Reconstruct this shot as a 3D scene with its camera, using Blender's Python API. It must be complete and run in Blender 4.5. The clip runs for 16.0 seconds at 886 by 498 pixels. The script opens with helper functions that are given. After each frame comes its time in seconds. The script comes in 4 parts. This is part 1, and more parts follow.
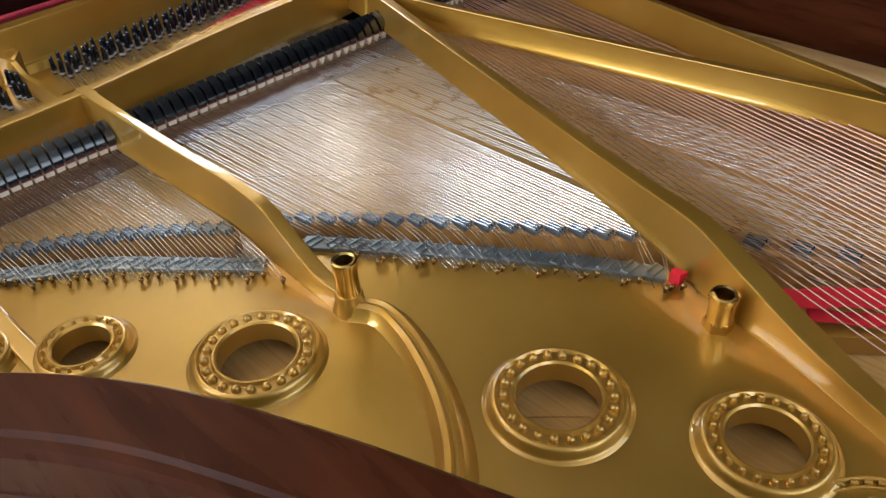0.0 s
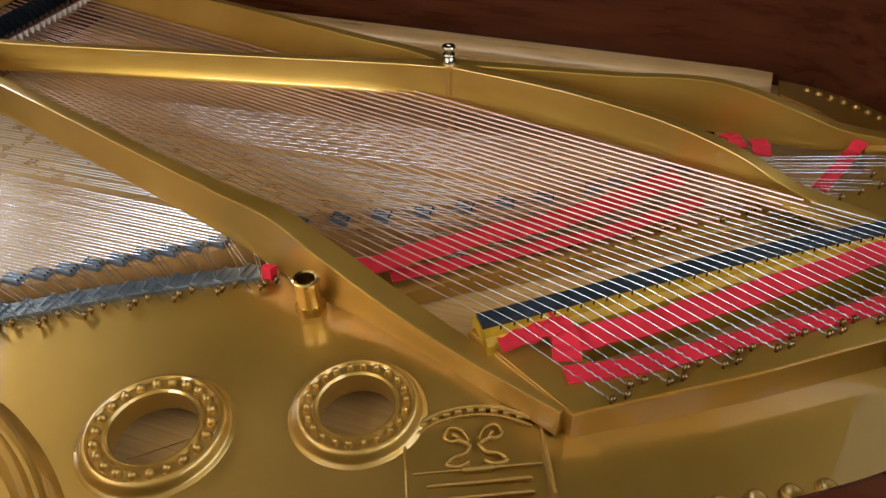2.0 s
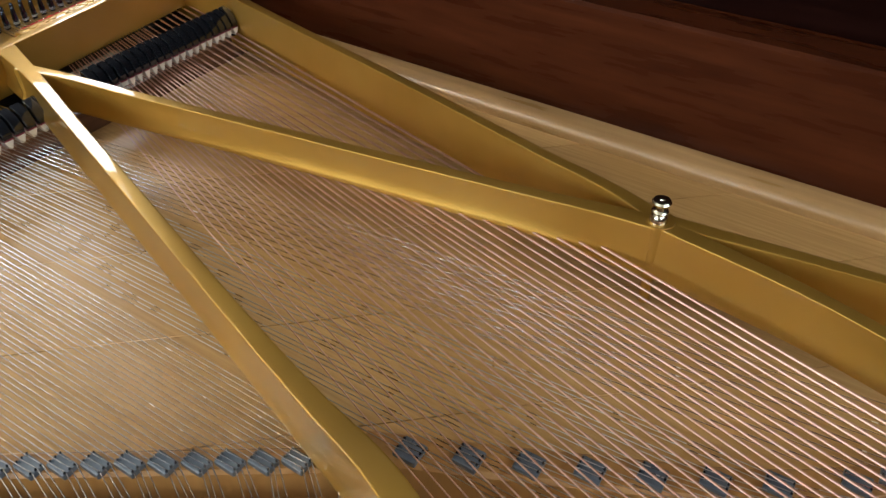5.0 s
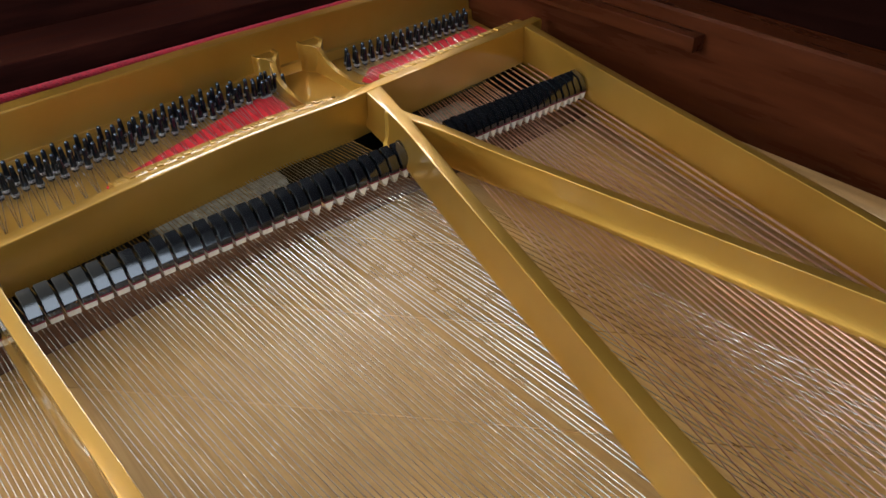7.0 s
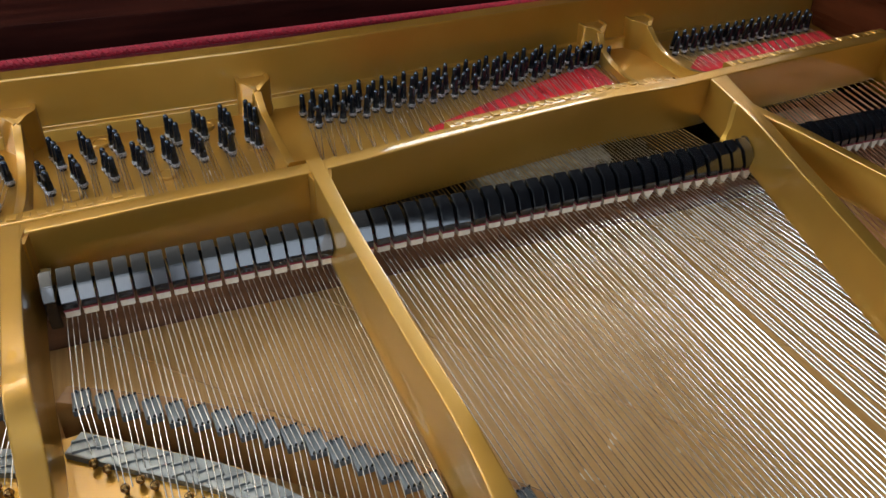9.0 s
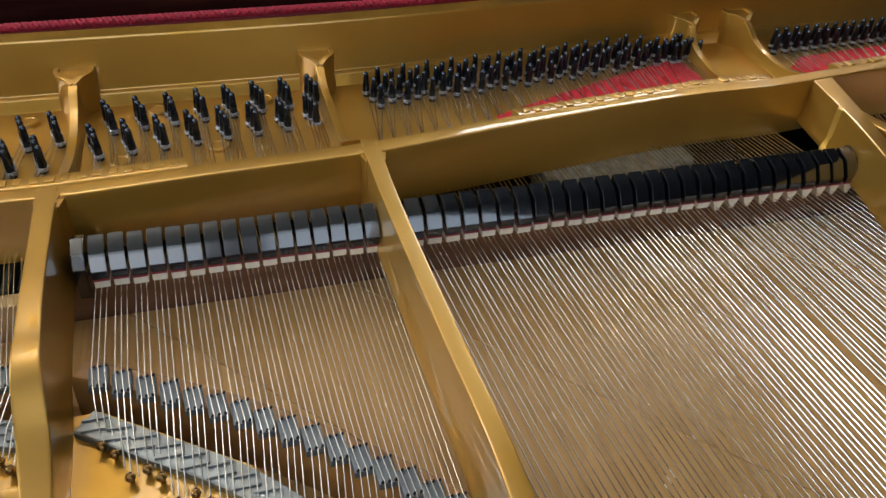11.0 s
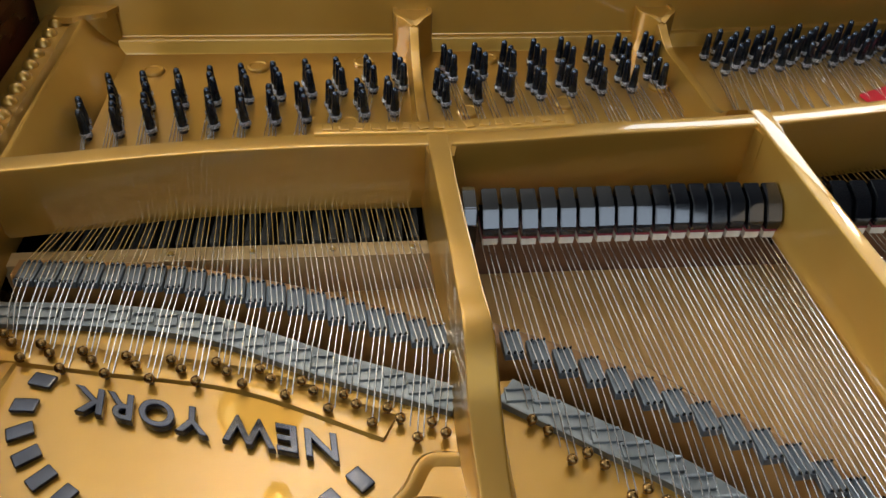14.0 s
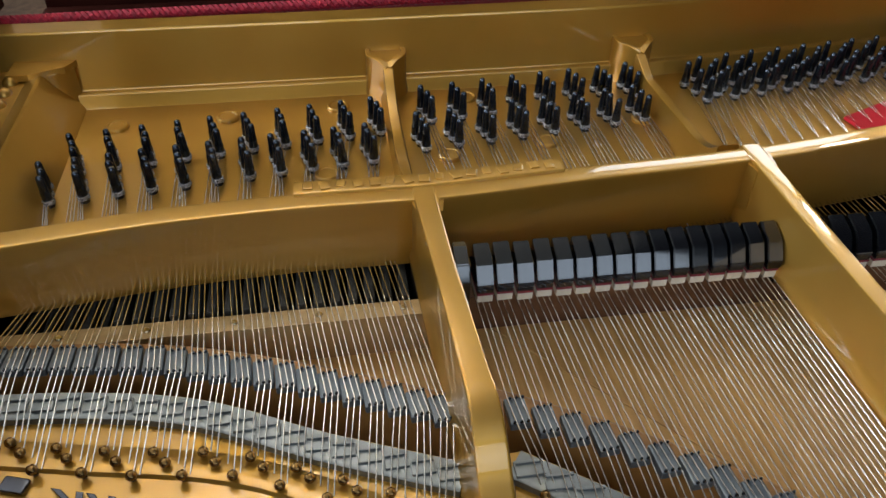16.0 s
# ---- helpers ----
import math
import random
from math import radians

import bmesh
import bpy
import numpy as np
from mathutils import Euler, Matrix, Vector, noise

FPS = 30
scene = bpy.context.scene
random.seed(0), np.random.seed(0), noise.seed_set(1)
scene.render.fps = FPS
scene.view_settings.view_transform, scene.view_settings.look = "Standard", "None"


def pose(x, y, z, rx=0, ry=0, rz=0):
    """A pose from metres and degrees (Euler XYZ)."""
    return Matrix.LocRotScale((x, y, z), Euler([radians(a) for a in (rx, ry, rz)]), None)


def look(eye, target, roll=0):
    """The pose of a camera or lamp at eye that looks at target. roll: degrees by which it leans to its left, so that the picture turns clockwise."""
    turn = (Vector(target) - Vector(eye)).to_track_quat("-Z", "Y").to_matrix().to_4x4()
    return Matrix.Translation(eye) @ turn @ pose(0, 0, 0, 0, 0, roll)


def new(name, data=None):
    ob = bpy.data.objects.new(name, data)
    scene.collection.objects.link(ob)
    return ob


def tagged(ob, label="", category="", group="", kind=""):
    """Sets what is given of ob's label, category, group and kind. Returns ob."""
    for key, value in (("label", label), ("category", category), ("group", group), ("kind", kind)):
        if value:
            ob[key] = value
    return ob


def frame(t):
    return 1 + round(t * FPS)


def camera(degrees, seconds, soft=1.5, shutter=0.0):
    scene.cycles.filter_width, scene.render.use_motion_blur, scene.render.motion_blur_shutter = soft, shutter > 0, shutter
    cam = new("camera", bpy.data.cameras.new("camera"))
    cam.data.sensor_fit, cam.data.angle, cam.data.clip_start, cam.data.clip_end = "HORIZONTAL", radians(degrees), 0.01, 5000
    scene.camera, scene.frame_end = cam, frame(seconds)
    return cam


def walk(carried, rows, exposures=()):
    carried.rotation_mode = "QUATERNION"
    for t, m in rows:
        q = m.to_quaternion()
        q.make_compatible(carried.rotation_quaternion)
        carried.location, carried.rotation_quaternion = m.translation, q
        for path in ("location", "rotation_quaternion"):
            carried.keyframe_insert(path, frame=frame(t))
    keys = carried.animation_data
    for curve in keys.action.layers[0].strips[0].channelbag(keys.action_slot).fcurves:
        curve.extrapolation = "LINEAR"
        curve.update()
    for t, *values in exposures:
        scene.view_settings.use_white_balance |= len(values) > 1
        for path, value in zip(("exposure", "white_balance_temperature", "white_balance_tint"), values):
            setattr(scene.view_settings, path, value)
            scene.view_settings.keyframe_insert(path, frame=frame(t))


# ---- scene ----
PATH = [
    (0, (-0.098, -0.913, 0.492), (0.999, 0.217, -0.741), -2.8),
    (0.5, (-0.094, -0.932, 0.49), (1.149, 0.037, -0.742), -3.4),
    (1, (-0.07, -0.965, 0.49), (1.26, -0.13, -0.748), -3.6),
    (1.5, (-0.049, -0.997, 0.492), (1.352, -0.305, -0.757), -3.1),
    (2, (-0.02, -1.036, 0.493), (1.425, -0.468, -0.768), -2.3),
    (2.5, (0.03, -1.046, 0.485), (1.505, -0.571, -0.78), -1.4),
    (3, (0.105, -1.038, 0.482), (1.585, -0.592, -0.787), -0.6),
    (3.5, (0.168, -1.012, 0.48), (1.64, -0.517, -0.78), -0.2),
    (4, (0.227, -0.984, 0.479), (1.661, -0.379, -0.778), -0.1),
    (4.5, (0.257, -0.948, 0.483), (1.612, -0.202, -0.785), -0.8),
    (5, (0.268, -0.873, 0.488), (1.532, 0.0, -0.792), -0.8),
    (7.5, (0.152, -0.619, 0.467), (1.117, 0.699, -0.687), -0.0),
    (8, (0.123, -0.588, 0.452), (0.977, 0.803, -0.704), 0.6),
    (8.5, (0.096, -0.565, 0.432), (0.852, 0.87, -0.738), 1.8),
    (9, (0.083, -0.542, 0.419), (0.739, 0.93, -0.766), 2.6),
    (11.5, (0.116, -0.493, 0.379), (0.581, 1.031, -0.831), 3.4),
    (12, (0.1, -0.481, 0.368), (0.535, 1.034, -0.863), 3.8),
    (12.5, (0.083, -0.483, 0.357), (0.462, 1.03, -0.895), 3.5),
    (13, (0.029, -0.469, 0.367), (0.345, 1.04, -0.907), 3.4),
    (13.5, (-0.03, -0.431, 0.362), (0.208, 1.083, -0.923), 2.8),
    (14, (-0.077, -0.427, 0.356), (0.095, 1.089, -0.937), 2.4),
    (14.5, (-0.112, -0.422, 0.354), (0.019, 1.095, -0.941), 1.9),
    (15, (-0.111, -0.403, 0.362), (0.019, 1.119, -0.929), 1.4),
    (15.5, (-0.101, -0.39, 0.361), (0.073, 1.138, -0.918), 1.2),
    (16, (-0.087, -0.385, 0.363), (0.162, 1.143, -0.903), 1.2),
]
cam = camera(59.4, 16.0)
walk(cam, [(t, look(e, g, r)) for t, e, g, r in PATH], exposures=[(0, 0.32), (1.5, 0.34), (2.5, 0.44), (5, 0.48), (7.5, 0.30), (9, 0.15), (11.5, 0.08), (16, -0.02)])

# ---- world, daylight and lamps ----
world = bpy.data.worlds.new("world")
scene.world = world
world.use_nodes = True
wn = world.node_tree.nodes
sky = wn.new("ShaderNodeTexSky")
sky.sky_type = "NISHITA"
sky.sun_disc = False
sky.sun_elevation = radians(40)
sky.sun_rotation = radians(200)
wn["Background"].inputs["Strength"].default_value = 0.15
world.node_tree.links.new(sky.outputs[0], wn["Background"].inputs["Color"])
FLOOR_Z = -0.96


def area_lamp(name, place, target, sx, sy, watts, colour):
    data = bpy.data.lights.new(name, "AREA")
    data.shape, data.size, data.size_y, data.energy, data.color = "RECTANGLE", sx, sy, watts, colour
    ob = new(name, data)
    ob.matrix_world = look(place, target)
    return ob


# daylight in the window openings
area_lamp("window_daylight", (2.05, 3.12, 1.88), (1.7, 0, 2.00), 1.4, 0.84, 27, (0.80, 0.90, 1.0))
for wx in (-0.85, 0.93, 2.65):
    area_lamp("window_daylight", (wx, -3.12, 1.60), (wx, 0, 1.50), 1.5, 1.36, 18, (0.74, 0.87, 1.0))
area_lamp("window_daylight", (-2.92, 0.7, 1.35), (0, 0.5, 1.95), 2.5, 1.45, 104, (0.84, 0.925, 1.0))


# ---- materials ----
def material(name):
    m = bpy.data.materials.new(name)
    m.use_nodes = True
    return m, m.node_tree.nodes, m.node_tree.links, m.node_tree.nodes["Principled BSDF"]


def noise_node(n, l, scale, detail=4.0, stretch=None, rot=(0, 0, 0)):
    tc = n.new("ShaderNodeTexCoord")
    mp = n.new("ShaderNodeMapping")
    if stretch:
        mp.inputs["Scale"].default_value = stretch
    mp.inputs["Rotation"].default_value = rot
    t = n.new("ShaderNodeTexNoise")
    t.inputs["Scale"].default_value = scale
    t.inputs["Detail"].default_value = detail
    l.new(tc.outputs["Object"], mp.inputs["Vector"])
    l.new(mp.outputs[0], t.inputs["Vector"])
    return t


def ramp(n, l, src, stops):
    r = n.new("ShaderNodeValToRGB")
    e = r.color_ramp.elements
    while len(e) < len(stops):
        e.new(0.5)
    for el, (p, c) in zip(e, stops):
        el.position, el.color = p, (*c, 1)
    l.new(src, r.inputs[0])
    return r


def bump(n, l, bsdf, src, strength, dist=0.001):
    b = n.new("ShaderNodeBump")
    b.inputs["Strength"].default_value = strength
    b.inputs["Distance"].default_value = dist
    l.new(src, b.inputs["Height"])
    l.new(b.outputs[0], bsdf.inputs["Normal"])


def surface(name, stops, scale, rough=(0.3, 0.5), metallic=0.0, stretch=None, rot=(0, 0, 0), bumps=0.1, bscale=None,
            spec=0.5, coat=0.0, sheen=0.0, bdist=0.001, coat_rough=0.1):
    m, n, l, b = material(name)
    t = noise_node(n, l, scale, 5, stretch, rot)
    r = ramp(n, l, t.outputs[0], stops)
    l.new(r.outputs[0], b.inputs["Base Color"])
    t2 = noise_node(n, l, bscale or scale * 4, 3, stretch, rot)
    mr = n.new("ShaderNodeMapRange")
    mr.inputs[1].default_value, mr.inputs[2].default_value = 0.3, 0.7
    mr.inputs[3].default_value, mr.inputs[4].default_value = rough
    l.new(t.outputs[0], mr.inputs[0])
    l.new(mr.outputs[0], b.inputs["Roughness"])
    b.inputs["Metallic"].default_value = metallic
    b.inputs["Specular IOR Level"].default_value = spec
    b.inputs["Coat Weight"].default_value = coat
    b.inputs["Coat Roughness"].default_value = coat_rough
    b.inputs["Sheen Weight"].default_value = sheen
    if bumps:
        bump(n, l, b, t2.outputs[0], bumps, bdist)
    return m


GOLD = surface("bronze_plate_lacquer", [(0.3, (0.45, 0.240, 0.034)), (0.55, (0.52, 0.285, 0.046)), (0.75, (0.57, 0.327, 0.062))], 7,
               (0.36, 0.43), 0.76, bumps=0.02, bscale=45, coat=1.0, coat_rough=0.025)
BRASS = surface("polished_brass", [(0.3, (0.62, 0.42, 0.14)), (0.7, (0.78, 0.56, 0.22))], 60, (0.14, 0.28), 1.0, bumps=0.05)
NICKEL = surface("nickel_knob", [(0.3, (0.50, 0.46, 0.34)), (0.7, (0.68, 0.62, 0.46))], 60, (0.12, 0.22), 1.0, bumps=0.03)
STEEL = surface("steel_wire", [(0.3, (0.60, 0.59, 0.58)), (0.7, (0.74, 0.73, 0.72))], 40, (0.20, 0.28), 1.0, bumps=0.0)
COPPER = surface("copper_winding", [(0.3, (0.54, 0.32, 0.235)), (0.7, (0.66, 0.42, 0.325))], 40, (0.40, 0.48), 1.0, bumps=0.0)
BLUED = surface("blued_steel", [(0.3, (0.012, 0.018, 0.028)), (0.7, (0.045, 0.060, 0.085))], 90, (0.14, 0.24), 0.85, bumps=0.03, coat=0.5)
PINSHINE = surface("bare_steel_coil", [(0.3, (0.3, 0.3, 0.32)), (0.7, (0.6, 0.6, 0.6))], 900, (0.2, 0.35), 1.0, bumps=0.4, bscale=1800, bdist=0.0005)
GRAPHITE = surface("graphited_bridge_top", [(0.3, (0.075, 0.092, 0.108)), (0.6, (0.13, 0.15, 0.17)), (0.8, (0.20, 0.215, 0.21))], 35, (0.24, 0.38), 0.4, bumps=0.2, bscale=300)
DARKTOP = surface("black_graphite", [(0.3, (0.010, 0.014, 0.020)), (0.7, (0.026, 0.034, 0.045))], 35, (0.34, 0.5), 0.1, bumps=0.2, bscale=300)
ALIQUOT = surface("aliquot_metal", [(0.3, (0.16, 0.18, 0.19)), (0.7, (0.30, 0.32, 0.33))], 30, (0.28, 0.42), 0.8, bumps=0.15, bscale=200)
BLACK = surface("black_lacquer", [(0.3, (0.004, 0.005, 0.007)), (0.7, (0.009, 0.011, 0.014))], 40, (0.09, 0.16), 0.0, bumps=0.05, bscale=60, coat=0.5, spec=0.6, coat_rough=0.05)
VOID = surface("shade_dark_wood", [(0.3, (0.010, 0.008, 0.007)), (0.7, (0.025, 0.02, 0.017))], 20, (0.6, 0.8), 0.0, bumps=0.1)
WFELT = surface("white_felt", [(0.3, (0.62, 0.55, 0.42)), (0.7, (0.76, 0.70, 0.58))], 90, (0.85, 0.95), 0.0, bumps=0.5, bscale=900, sheen=0.3)
OLDFELT = surface("dusty_cream_felt", [(0.3, (0.20, 0.18, 0.14)), (0.7, (0.42, 0.39, 0.32))], 130, (0.85, 0.95), 0.0, bumps=0.6, bscale=700)
MAROON = surface("maroon_felt", [(0.3, (0.16, 0.012, 0.02)), (0.7, (0.24, 0.02, 0.03))], 90, (0.85, 0.95), 0.0, bumps=0.5, bscale=900, sheen=0.2)
RED = surface("red_felt", [(0.3, (0.50, 0.006, 0.016)), (0.55, (0.62, 0.010, 0.024)), (0.75, (0.70, 0.016, 0.034))], 26, (0.85, 0.95), 0.0, bumps=0.6, bscale=1100)
CORD = surface("red_cord", [(0.3, (0.20, 0.006, 0.018)), (0.7, (0.42, 0.014, 0.036))], 220, (0.7, 0.9), 0.0, bumps=0.5, bscale=900)
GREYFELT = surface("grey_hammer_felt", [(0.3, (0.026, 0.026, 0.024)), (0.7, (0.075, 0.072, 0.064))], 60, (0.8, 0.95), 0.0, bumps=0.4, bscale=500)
PALE = surface("pale_maple", [(0.3, (0.42, 0.27, 0.11)), (0.7, (0.58, 0.39, 0.18))], 14, (0.35, 0.5), 0.0, (1, 8, 1), bumps=0.1, coat=0.2)
AMBER = surface("amber_lacquered_wood", [(0.3, (0.30, 0.135, 0.035)), (0.7, (0.42, 0.21, 0.06))], 10, (0.3, 0.45), 0.0, (1, 9, 1), (0, 0, 0.6), bumps=0.1, coat=0.3)
BELLY = surface("shaded_red_brown_wood", [(0.3, (0.10, 0.040, 0.018)), (0.7, (0.19, 0.085, 0.038))], 8, (0.35, 0.5), 0.0, (1, 9, 9), bumps=0.1, coat=0.2)
MOULD = surface("satin_wood_moulding", [(0.3, (0.40, 0.23, 0.085)), (0.7, (0.56, 0.34, 0.145))], 6, (0.26, 0.4), 0.0, (12, 1, 12), bumps=0.08, coat=0.8, coat_rough=0.08)
MAHOG = surface("mahogany", [(0.25, (0.033, 0.0078, 0.0028)), (0.5, (0.052, 0.0125, 0.0042)), (0.75, (0.074, 0.0185, 0.0062))], 7, (0.24, 0.34), 0.0, (9, 1, 9), bumps=0.04, bscale=70, spec=0.08)
# the rim's mahogany darkened: shade under the raised lid put into the colour
LIDWOOD = surface("shaded_mahogany", [(0.25, (0.009, 0.0026, 0.0019)), (0.5, (0.014, 0.0038, 0.0026)), (0.75, (0.022, 0.006, 0.004))], 7, (0.30, 0.40), 0.0, (9, 1, 9), bumps=0.04, bscale=70, spec=0.2)
MAHOGX = surface("mahogany_cross", [(0.25, (0.016, 0.004, 0.003)), (0.5, (0.028, 0.007, 0.005)), (0.75, (0.045, 0.011, 0.007))], 7, (0.5, 0.6), 0.0, (1, 9, 9), bumps=0.04, bscale=70, spec=0.03)
DULLSTEEL = surface("dull_steel_wire", [(0.3, (0.40, 0.39, 0.37)), (0.7, (0.55, 0.54, 0.51))], 40, (0.25, 0.35), 1.0, bumps=0.0)
YELLOWWOOD = surface("yellow_lacquered_maple", [(0.3, (0.34, 0.175, 0.006)), (0.7, (0.46, 0.25, 0.014))], 10, (0.45, 0.6), 0.0, (1, 9, 1), (0, 0, 0.6), bumps=0.1, spec=0.25)
LETTER = surface("dark_raised_letter", [(0.3, (0.022, 0.025, 0.042)), (0.7, (0.06, 0.065, 0.095))], 60, (0.10, 0.2), 0.6, bumps=0.05, coat=0.6)
PLASTER = surface("wall_plaster", [(0.3, (0.22, 0.18, 0.14)), (0.7, (0.27, 0.23, 0.185))], 3, (0.8, 0.95), 0.0, bumps=0.15, bscale=60)
CEILM = surface("ceiling_paint", [(0.3, (0.72, 0.69, 0.62)), (0.7, (0.78, 0.75, 0.69))], 3, (0.8, 0.95), 0.0, bumps=0.1, bscale=60)
CARPET = surface("brown_carpet", [(0.3, (0.10, 0.065, 0.045)), (0.7, (0.17, 0.115, 0.08))], 30, (0.9, 1.0), 0.0, bumps=0.6, bscale=400)


GLOW, gn, gl, gb = material("lit_lamp_glass")
gb.inputs["Base Color"].default_value = (0.9, 0.85, 0.75, 1)
gb.inputs["Emission Color"].default_value = (1.0, 0.82, 0.55, 1)
gb.inputs["Emission Strength"].default_value = 8.0


def spruce():
    m, n, l, b = material("soundboard_spruce")
    t = noise_node(n, l, 5, 4, (60, 2.0, 1), (0, 0, radians(-42)))
    r = ramp(n, l, t.outputs[0], [(0.3, (0.52, 0.295, 0.100)), (0.5, (0.60, 0.355, 0.128)), (0.72, (0.67, 0.415, 0.165))])
    t2 = noise_node(n, l, 4.0, 3)
    r2 = ramp(n, l, t2.outputs[0], [(0.3, (0.92, 0.91, 0.89)), (0.7, (1.0, 1.0, 1.0))])
    oi = n.new("ShaderNodeObjectInfo")
    r3 = ramp(n, l, oi.outputs["Random"], [(0.0, (0.86, 0.84, 0.80)), (1.0, (1.0, 1.0, 1.0))])
    mx = n.new("ShaderNodeMix")
    mx.data_type, mx.blend_type = "RGBA", "MULTIPLY"
    mx.inputs[0].default_value = 1.0
    l.new(r.outputs[0], mx.inputs[6])
    l.new(r2.outputs[0], mx.inputs[7])
    mx2 = n.new("ShaderNodeMix")
    mx2.data_type, mx2.blend_type = "RGBA", "MULTIPLY"
    mx2.inputs[0].default_value = 1.0
    l.new(mx.outputs[2], mx2.inputs[6])
    l.new(r3.outputs[0], mx2.inputs[7])
    l.new(mx2.outputs[2], b.inputs["Base Color"])
    b.inputs["Roughness"].default_value = 0.42
    b.inputs["Specular IOR Level"].default_value = 0.35
    b.inputs["Coat Weight"].default_value = 0.25
    b.inputs["Coat Roughness"].default_value = 0.24
    return m


SPRUCE = spruce()


# ---- mesh helpers ----
def part(name, bm, mat, parent, label="", smooth=True, weighted=True):
    me = bpy.data.meshes.new(name)
    bm.normal_update()
    bm.to_mesh(me)
    bm.free()
    me.materials.append(mat)
    if smooth:
        for p in me.polygons:
            p.use_smooth = True
        me.set_sharp_from_angle(angle=radians(38))
    ob = new(name, me)
    ob.parent = parent
    if smooth and weighted:
        # flat faces stay flat beside their rounded edges
        mod = ob.modifiers.new("weighted_normal", "WEIGHTED_NORMAL")
        mod.keep_sharp, mod.weight = True, 90
    if label:
        tagged(ob, label)
    return ob


def shared(name, me, parent, m):
    ob = new(name, me)
    ob.parent = parent
    ob.matrix_basis = m
    return ob


def thing(name, label, category, place=(0, 0, 0), kind="", group=""):
    ob = new(name)
    ob.location = place
    return tagged(ob, label, category, group, kind)


def spline(pts, n=8):
    """A smooth curve through tuples of any length, by chord length."""
    a = np.array(pts, float)
    t = np.r_[0, np.cumsum(np.linalg.norm(np.diff(a[:, :2], axis=0), axis=1) + 1e-9)]
    m = np.zeros_like(a)
    sl = np.diff(a, axis=0) / np.diff(t)[:, None]
    m[0], m[-1] = sl[0], sl[-1]
    for i in range(1, len(a) - 1):
        h0, h1 = t[i] - t[i - 1], t[i + 1] - t[i]
        m[i] = (sl[i - 1] * h1 + sl[i] * h0) / (h0 + h1)
    out = []
    for i in range(len(a) - 1):
        h = t[i + 1] - t[i]
        for k in range(n):
            u = k / n
            out.append((2 * u ** 3 - 3 * u * u + 1) * a[i] + (u ** 3 - 2 * u * u + u) * h * m[i] + (3 * u * u - 2 * u ** 3) * a[i + 1] + (u ** 3 - u * u) * h * m[i + 1])
    out.append(a[-1])
    return np.array(out)


def along(pts, s):
    """The point at the share s of a polyline's length."""
    a = np.array(pts, float)
    d = np.r_[0, np.cumsum(np.linalg.norm(np.diff(a, axis=0), axis=1))]
    return np.array([np.interp(s * d[-1], d, a[:, k]) for k in range(a.shape[1])])


def sweep(bm, centres, profiles, closed=True, caps=True):
    """Skin rings: profiles[i] is a list of (u, v), u to the left of the way and v up, at centres[i] (x, y)."""
    rings = []
    c = np.array(centres, float)
    for i in range(len(c)):
        d = c[min(i + 1, len(c) - 1)] - c[max(i - 1, 0)]
        d = d / (np.linalg.norm(d) + 1e-9)
        nx, ny = -d[1], d[0]
        rings.append([bm.verts.new((c[i][0] + nx * u, c[i][1] + ny * u, v)) for u, v in profiles[i]])
    k = len(rings[0])
    for a, b in zip(rings, rings[1:]):
        for j in range(k if closed else k - 1):
            bm.faces.new((a[j], b[j], b[(j + 1) % k], a[(j + 1) % k]))
    if caps and closed:
        bm.faces.new(rings[0])
        bm.faces.new(rings[-1][::-1])
    bmesh.ops.recalc_face_normals(bm, faces=bm.faces)
    return bm


def box(bm, x0, x1, y0, y1, z0, z1, bevel=0.0):
    g = bmesh.ops.create_cube(bm, size=1.0, matrix=Matrix.LocRotScale(((x0 + x1) / 2, (y0 + y1) / 2, (z0 + z1) / 2), None, (x1 - x0, y1 - y0, z1 - z0)))
    if bevel:
        es = {e for v in g["verts"] for e in v.link_edges}
        bmesh.ops.bevel(bm, geom=list(es), offset=bevel, segments=2, affect="EDGES", profile=0.6)
    return bm


def tube(bm, pts, r, sides=6):
    """A round wire along points."""
    p = [Vector(q) for q in pts]
    rings = []
    for i, q in enumerate(p):
        d = (p[min(i + 1, len(p) - 1)] - p[max(i - 1, 0)]).normalized()
        s = d.cross(Vector((0, 0, 1)))
        s = s.normalized() if s.length > 1e-4 else Vector((1, 0, 0))
        u = s.cross(d)
        rad = r[i] if isinstance(r, (list, tuple)) else r
        rings.append([bm.verts.new(q + rad * (math.cos(a) * s + math.sin(a) * u)) for a in [2 * math.pi * k / sides for k in range(sides)]])
    for a, b in zip(rings, rings[1:]):
        for j in range(sides):
            bm.faces.new((a[j], b[j], b[(j + 1) % sides], a[(j + 1) % sides]))
    bm.faces.new(rings[0][::-1])
    bm.faces.new(rings[-1])
    return bm


def lathe(bm, profile, segs=24, m=Matrix()):
    """Turns a profile of (radius, z) round z; closes the ends that lie on the axis."""
    rings = []
    for r, z in profile:
        if r < 1e-6:
            rings.append([bm.verts.new(m @ Vector((0, 0, z)))])
        else:
            rings.append([bm.verts.new(m @ Vector((r * math.cos(2 * math.pi * k / segs), r * math.sin(2 * math.pi * k / segs), z))) for k in range(segs)])
    for a, b in zip(rings, rings[1:]):
        for j in range(segs):
            j2 = (j + 1) % segs
            if len(a) == 1 and len(b) > 1:
                bm.faces.new((a[0], b[j], b[j2]))
            elif len(b) == 1 and len(a) > 1:
                bm.faces.new((a[j], b[0], a[j2]))
            elif len(a) > 1:
                bm.faces.new((a[j], b[j], b[j2], a[j2]))
    bmesh.ops.recalc_face_normals(bm, faces=bm.faces)
    return bm


